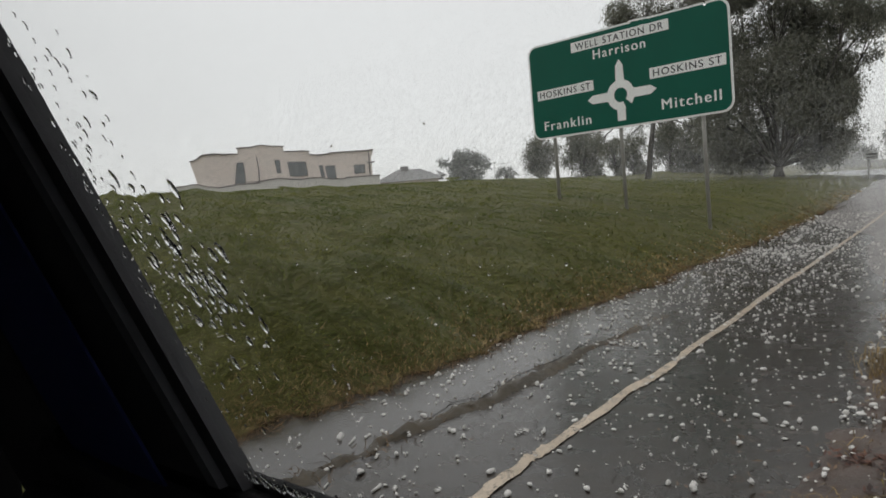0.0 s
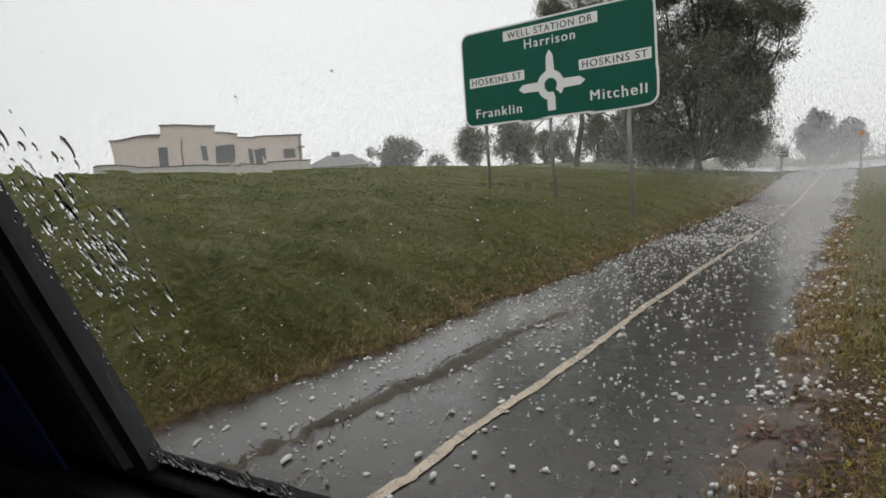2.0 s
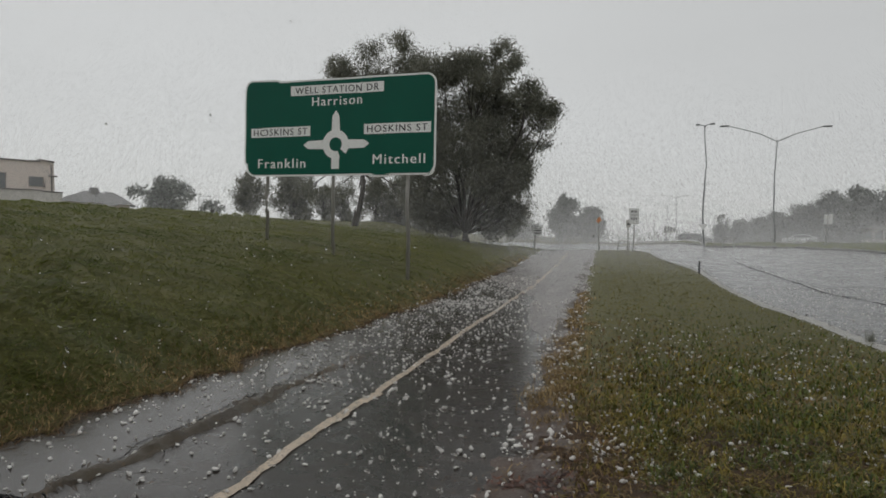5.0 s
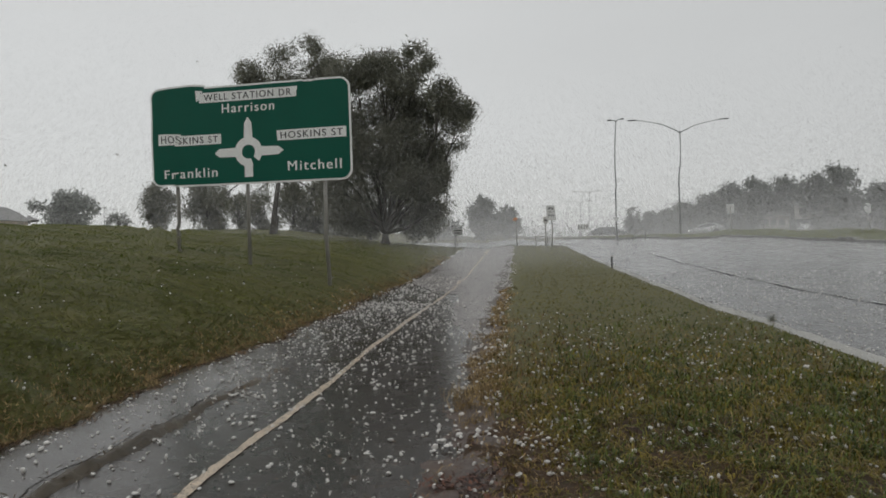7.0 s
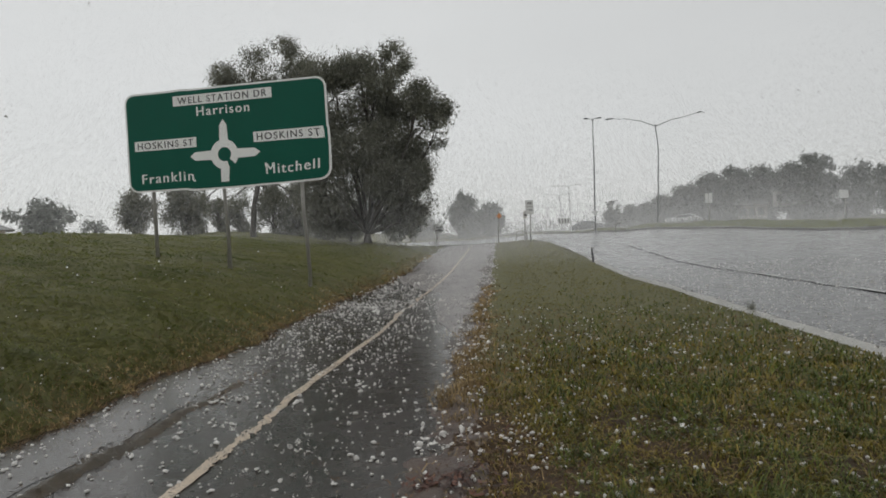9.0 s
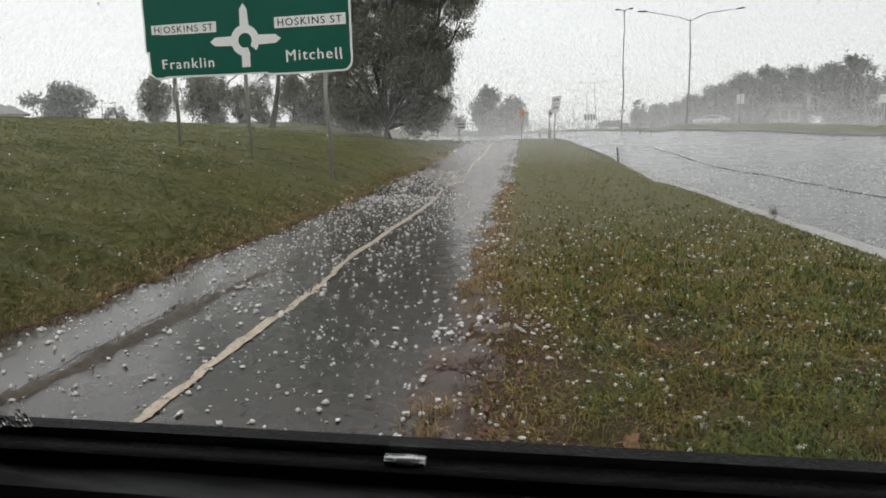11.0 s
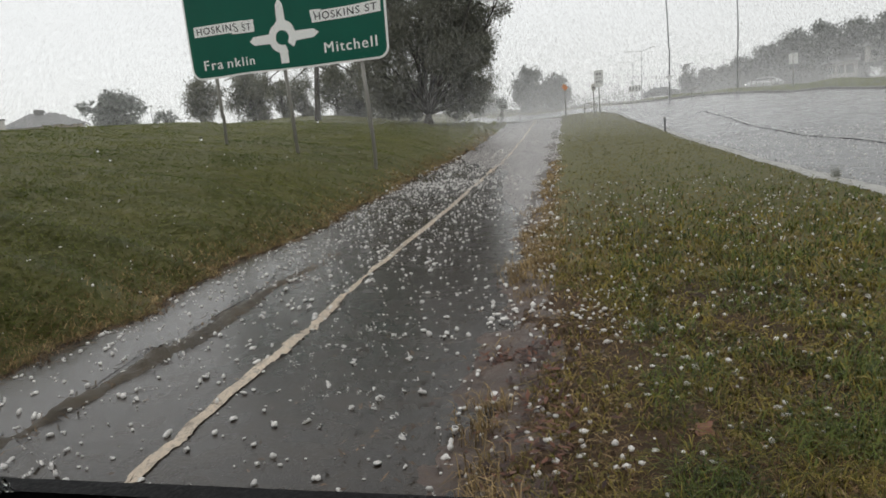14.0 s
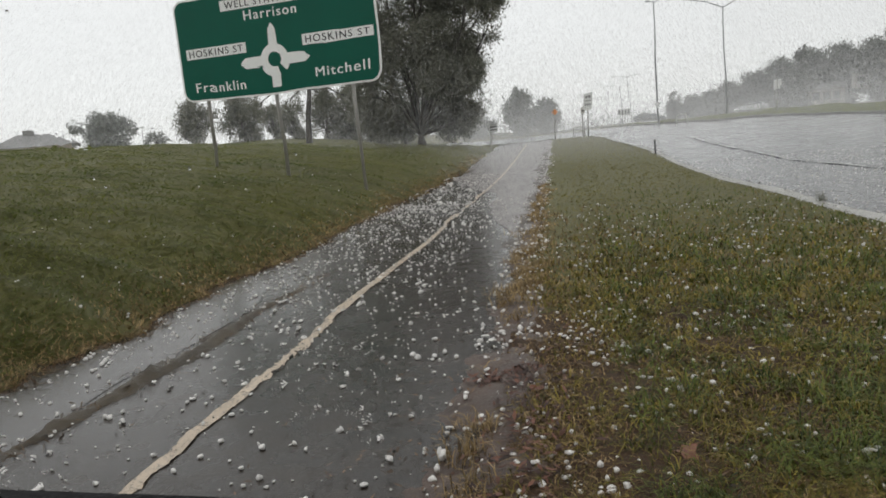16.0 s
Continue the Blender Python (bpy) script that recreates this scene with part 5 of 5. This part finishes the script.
tall = 0.042 + 0.035 * patch(gx + 3, gy, 1.1) + 0.0006 * gr
blades("grass", gx, gy, tall * 0.55, np.clip(0.0010 * gr, 0.0018, 0.03), M_GRASS_BANK, 35, 2.1, BANK, False)
gx, gy, gr = spread(rng, 90000, -30, 60, 1.2, 20)
keep = off_soil(rng, gx, gy) & (gx > PATH_R + 0.05) & (gx < 3.9) & (rng.uniform(size=len(gx)) < 0.25 + 0.6 * patch(gx + 5, gy + 2, 0.9) ** 2 + 0.5 * step(0.3, -0.4, gx)) & (gr < 3.5 + 9 * rng.uniform(size=len(gx)))
blades("grass", gx[keep], gy[keep], 0.06, 0.0014 + 0.0005 * gr[keep], M_STRAW, 38, 1.6, "dry straw-coloured grass among the lawn")
gy = np.exp(rng.uniform(np.log(2.0), np.log(30), 5000))
gx = left_edge(gy) + 0.10 - np.abs(rng.normal(size=5000)) * 0.20
blades("grass", gx, gy, 0.075, 0.0012 + 0.0006 * gy, M_DEAD, 40, 2.0, "dead brown grass along the path edge", False)
gy = np.exp(rng.uniform(np.log(2.0), np.log(40), 14000))
gx = left_edge(gy) - 0.02 - np.abs(rng.normal(size=14000)) * 0.35
blades("grass", gx, gy, 0.06, 0.0012 + 0.0006 * gy, M_STRAW, 39, 1.0, "dry straw-coloured grass along the path edge", False)

gx, gy, gr = spread(rng, 80000, -30, 50, 1.2, 16)
keep = off_soil(rng, gx, gy) & (gr < 3 + 13 * rng.uniform(size=len(gr)) ** 1.5) & (gx > PATH_R + 0.08) & (gx < 3.6) & (rng.uniform(size=len(gx)) < 0.45 + 0.9 * step(2.4, 0.0, gx) * (0.4 + 0.6 * patch(gx, gy + 1, 1.9))) & (gy > 0.9)
blades("grass", gx[keep], gy[keep], 0.065, np.clip(0.0007 * gr[keep], 0.0016, 0.006), M_DEAD, 41, 1.9, "dead brown grass matted into the verge")
gx, gy, gr = spread(rng, 100000, 3, 65, 1.2, 18)
keep = (gr < 3 + 15 * rng.uniform(size=len(gr)) ** 1.5) & (gx > 0.3) & (gx < 3.8) & (gy > 0.8) & (patch(gx, gy + 2, 2.6) + 0.25 * rng.normal(size=len(gx)) > 0.70 - 0.2 * step(0.3, 1.8, gx))
blades("grass", gx[keep], gy[keep], 0.11, np.clip(0.0009 * gr[keep], 0.002, 0.006), M_LUSH, 42, 1.5, "longer dark green grass clumps in the verge")
gx = -3.20 + 0.035 * 5 + rng.normal(size=300) * 0.07
gy = rng.uniform(2.6, 8.2, 300)
blades("grass", gx + 0.035 * (gy - 5), gy, 0.045, 0.003, M_DEAD, 43, 3.2, "dead grass caught on the mud ridge")

gy = np.exp(rng.uniform(np.log(2.6), np.log(20), 7000))
gx = right_edge(gy) + 0.02 + np.abs(rng.normal(size=7000)) * 0.17
keep = off_soil(rng, gx, gy) & (patch(gx * 2, gy, 2.2) + 0.2 * rng.normal(size=7000) > 0.40)
blades("grass", gx[keep], gy[keep], 0.07, 0.0012 + 0.0006 * gy[keep], M_STRAW, 44, 1.8, "flattened straw-coloured grass along the path edge")

# dry tufts and a weed
def tuft(x, y, n, h, spread, mat, seed, label, name="dry_tuft"):
    r = np.random.default_rng(seed)
    ob = blades(name, x + r.normal(size=n) * spread, y + r.normal(size=n) * spread, h, 0.0032, mat, seed, 0.7, label)
    del ob["kind"]
    return tagged(ob, label, "grass tuft")


for k, (x, y, n, h, s) in enumerate([(-0.46, 5.9, 260, 0.15, 0.07), (-0.40, 5.5, 140, 0.10, 0.06), (-0.48, 3.0, 200, 0.12, 0.05), (-0.44, 2.7, 160, 0.10, 0.05), (-0.30, 7.4, 260, 0.12, 0.10), (-0.38, 8.6, 260, 0.12, 0.12), (-0.50, 3.35, 150, 0.11, 0.05), (-0.36, 2.35, 220, 0.13, 0.06), (-0.52, 6.4, 220, 0.14, 0.07), (-0.28, 6.7, 200, 0.11, 0.09), (-0.45, 10.2, 260, 0.12, 0.14), (-0.35, 12.0, 260, 0.12, 0.16)]):
    tuft(x, y, n // 2, h * 1.15, s * 1.2, M_STRAW, 160 + k, "straw-coloured dry grass tuft at the edge of the path")
tuft(4.15, 11.9, 60, 0.22, 0.05, M_EUC, 71, "dark weed growing at the gutter", "weed")
stake = thing("marker_stake", pose(3.95, 30.0, float(land(3.95, 30.0))), "short dark stake beside the road edge", "stake")
part("stake_post", box(bmesh.new(), -0.035, -0.035, -0.2, 0.035, 0.035, 0.48, 0.008), M_BLACK_TRIM, stake)
part("cap", box(bmesh.new(), -0.045, -0.045, 0.48, 0.045, 0.045, 0.52, 0.008), M_GALV, stake)


def litter(name, x, y, sx, sy, n, size, mat, label, seed, lift=0.02):
    r = np.random.default_rng(seed)
    cx, cy = x + r.normal(size=n) * sx, y + r.normal(size=n) * sy
    V, F = [], []
    for i in range(n):
        a, L = r.uniform(0, 6.28), size * r.uniform(0.6, 1.3)
        d, s = np.array([math.cos(a), math.sin(a), r.uniform(-0.2, 0.5)]), np.array([-math.sin(a), math.cos(a), r.uniform(-0.3, 0.3)])
        c = np.array([cx[i], cy[i], float(land(cx[i], cy[i])) + lift + 0.02 * r.uniform()])
        V += [c - d * L, c + s * L * 0.3, c + d * L, c - s * L * 0.3]
        F.append((4 * i, 4 * i + 1, 4 * i + 2, 4 * i + 3))
    return tagged(np_object(name, V, F, mat), label, "leaves", kind="stuff")


litter("fallen_leaves", -0.40, 4.0, 0.10, 0.08, 260, 0.028, M_LEAF_RED, "flat heap of wet reddish fallen leaves at the path edge", 5, 0.035)
litter("fallen_leaves", -0.24, 3.2, 0.12, 0.7, 300, 0.032, M_LEAF_RED, "scattered wet brown leaves on the bare soil", 6, 0.045)
litter("fallen_leaves", 0.4, 3.3, 0.9, 1.2, 1500, 0.022, M_LITTER, "brown rotting leaf scraps among the grass", 10)
litter("fallen_leaves", 0.1, 3.0, 0.5, 0.6, 90, 0.025, M_LEAF_RED, "scattered wet brown leaves on the bare soil", 7)
litter("mud_twigs", -3.1, 4.6, 0.10, 1.0, 90, 0.030, M_MUD, "twigs and leaf scraps caught on the mud ridge", 9)
litter("gutter_debris", ROAD_L + 0.22, 18.0, 0.14, 8.0, 160, 0.05, M_SILT, "dark leaf scraps washed along the gutter", 12)
leaf = thing("autumn_leaf", pose(0.47, 2.92, float(land(0.47, 2.92)) + 0.045, 8, -14, 30), "single curled orange-brown leaf lying on the grass", "leaf")
bm = bmesh.new()
ring = [bm.verts.new((0.045 * math.cos(a) * (1 + 0.25 * math.cos(5 * a)), 0.045 * math.sin(a) * (1 + 0.25 * math.cos(5 * a)), 0.012 * math.cos(2 * a))) for a in (2 * math.pi * k / 20 for k in range(20))]
mid = bm.verts.new((0, 0, -0.004))
for k in range(20):
    bm.faces.new((mid, ring[k], ring[(k + 1) % 20]))
part("blade", bm, M_LEAF_ORANGE, leaf, "orange-brown lobed blade", True)
part("stalk", tube(bmesh.new(), [(0.03, 0, 0), (0.07, 0.005, 0.006), (0.10, 0.0, 0.0)], [0.0015, 0.0012, 0.001], 6), M_LEAF_ORANGE, leaf)


# ---------------------------------------------------------------- hail
def hail(name, xs, ys, rad, seed, sub, label, sink=0.25):
    r = np.random.default_rng(seed)
    bm = bmesh.new()
    bmesh.ops.create_icosphere(bm, subdivisions=sub, radius=1.0)
    sv = np.array([v.co[:] for v in bm.verts])
    sf = np.array([[v.index for v in f.verts] for f in bm.faces])
    bm.free()
    n = len(xs)
    R = rad[:, None, None]
    ph = r.uniform(0, 6.28, (n, 1, 3))
    bumps = 1 + 0.16 * np.sin(sv[None, :, [1, 2, 0]] * 3.1 + ph)
    V = sv[None] * bumps * R * r.uniform(0.6, 1.3, (n, 1, 3)) * (1, 1, 0.8)
    V += np.stack([xs, ys, land(xs, ys) + rad * (0.8 - sink)], 1)[:, None]
    F = sf[None] + (np.arange(n) * len(sv))[:, None, None]
    ob = np_object(name, V.reshape(-1, 3), F.reshape(-1, 3), M_HAIL, smooth=True)
    return tagged(ob, label, "hail", kind="stuff")


def stones(r, n, lo, hi):
    return lo + (hi - lo) * r.uniform(size=n) ** 2.2


rng = np.random.default_rng(77)
HP, HG = "white hailstones scattered over the wet path", "white hailstones lying in the wet grass"
x, y = scatter(rng, 900, PATH_L + 0.1, PATH_R - 0.02, 1.8, 6.0, 0.5, 2.0)
hail("hailstones", x, y, stones(rng, len(x), 0.006, 0.021), 1, 2, HP)
x, y = scatter(rng, 3300, PATH_L + 0.02, PATH_R - 0.05, 6.0, 17, 0.6, 1.6)
keep = rng.uniform(size=len(x)) < 1 - 0.75 * step(-1.8, -0.9, x)
hail("hailstones", x[keep], y[keep], stones(rng, keep.sum(), 0.008, 0.026), 2, 1, HP)
x, y = scatter(rng, 1150, PATH_L - 0.1, -1.9, 14, 27, 0.6, 0.9)
keep = rng.uniform(size=len(x)) < 1 - 0.8 * step(-2.6, -1.9, x) * step(15, 19, y)
hail("hailstones", x[keep], y[keep], stones(rng, keep.sum(), 0.014, 0.042), 3, 1, HP)
x, y = scatter(rng, 500, PATH_R - 0.25, PATH_R + 0.35, 9, 34, 0.5, 0.9)
hail("hailstones", x, y, stones(rng, len(x), 0.012, 0.035), 10, 1, "white hailstones heaped along the soil edge", -0.2)
x, y = scatter(rng, 6000, PATH_R + 0.05, 3.4, 1.0, 5.4, 0.9, 2.6)
keep = rng.uniform(size=len(x)) < 0.5 + 0.5 * step(1.6, 0.2, x)
hail("hailstones", x[keep], y[keep], stones(rng, keep.sum(), 0.005, 0.0195), 4, 1, HG, -1.0)
x, y = scatter(rng, 2600, PATH_R + 0.02, 3.9, 4.8, 13, 0.85, 1.6)
keep = rng.uniform(size=len(x)) < 1 - 0.62 * step(6, 11, y)
hail("hailstones", x[keep], y[keep], stones(rng, keep.sum(), 0.007, 0.020), 5, 1, HG, -0.8)
x, y = scatter(rng, 800, PATH_R - 0.12, PATH_R + 0.36, 1.5, 11, 0.6, 2.0)
hail("hailstones", x, y, stones(rng, len(x), 0.007, 0.023), 6, 2, "white hailstones heaped along the soil edge", -0.6)
x, y = scatter(rng, 500, -9, PATH_L, 2, 20, 0.3)
keep = rng.uniform(size=len(x)) < 0.25 + 0.75 * step(-6, -4.2, x)
hail("hailstones", x[keep], y[keep], stones(rng, keep.sum(), 0.008, 0.019), 7, 1, "a few white hailstones on the grassy bank", -1.0)
x, y = scatter(rng, 2600, ROAD_L + 0.3, 12.0, 8, 26, 0.5, 0.8)
hail("hailstones", x, y, stones(rng, len(x), 0.008, 0.024), 9, 1, "white hailstones washed about on the wet road", 0.3)
x, y = scatter(rng, 900, ROAD_L - 0.15, ROAD_L + 0.5, 6, 45, 0.4)
hail("hailstones", x, y, stones(rng, len(x), 0.008, 0.02), 8, 1, "white hailstones gathered in the gutter", 0.2)


# ---------------------------------------------------------------- falling rain, thickening with distance
def rain():
    r = np.random.default_rng(99)
    n = 1180000
    d = 26 + 83 * r.uniform(size=n)
    a = np.radians(r.uniform(-66, 42, n))
    keep = r.uniform(size=n) > 0.45 * step(-6, -14, np.degrees(a))
    d, a = d[keep], a[keep]
    n = len(d)
    x, y = d * np.sin(a), d * np.cos(a)
    rise = 0.055 + 0.05 * step(-6, -14, np.degrees(a))
    z = land(x, y) + 0.05 - rise * d * np.log(1 - 0.995 * r.uniform(size=n))
    c = np.stack([x, y, z], 1)
    side = np.stack([np.ones(n), 0.25 * r.normal(size=n), 0.15 * r.normal(size=n)], 1) * (d * r.uniform(0.00021, 0.00042, n))[:, None]
    fall = np.stack([0.10 + 0.05 * r.normal(size=n), -0.85 + 0.15 * r.normal(size=n), -np.ones(n)], 1) * (d * r.uniform(0.0021, 0.0044, n))[:, None]
    V = np.stack([c - side, c + side, c + fall], 1).reshape(-1, 3)
    m, nn, l, bs = material("rain_water")
    bs.inputs["Base Color"].default_value = (0.82, 0.82, 0.82, 1)
    bs.inputs["Roughness"].default_value = 0.5
    clear = nn.new("ShaderNodeBsdfTransparent")
    thin = nn.new("ShaderNodeMixShader")
    thin.inputs[0].default_value = 0.10
    l.new(clear.outputs[0], thin.inputs[1])
    l.new(bs.outputs[0], thin.inputs[2])
    l.new(thin.outputs[0], nn["Material Output"].inputs[0])
    ob = np_object("rain", V, np.arange(3 * n).reshape(-1, 3), m)
    tagged(ob, "fine slanting rain falling over the road and bank", "rain", kind="stuff")


rain()
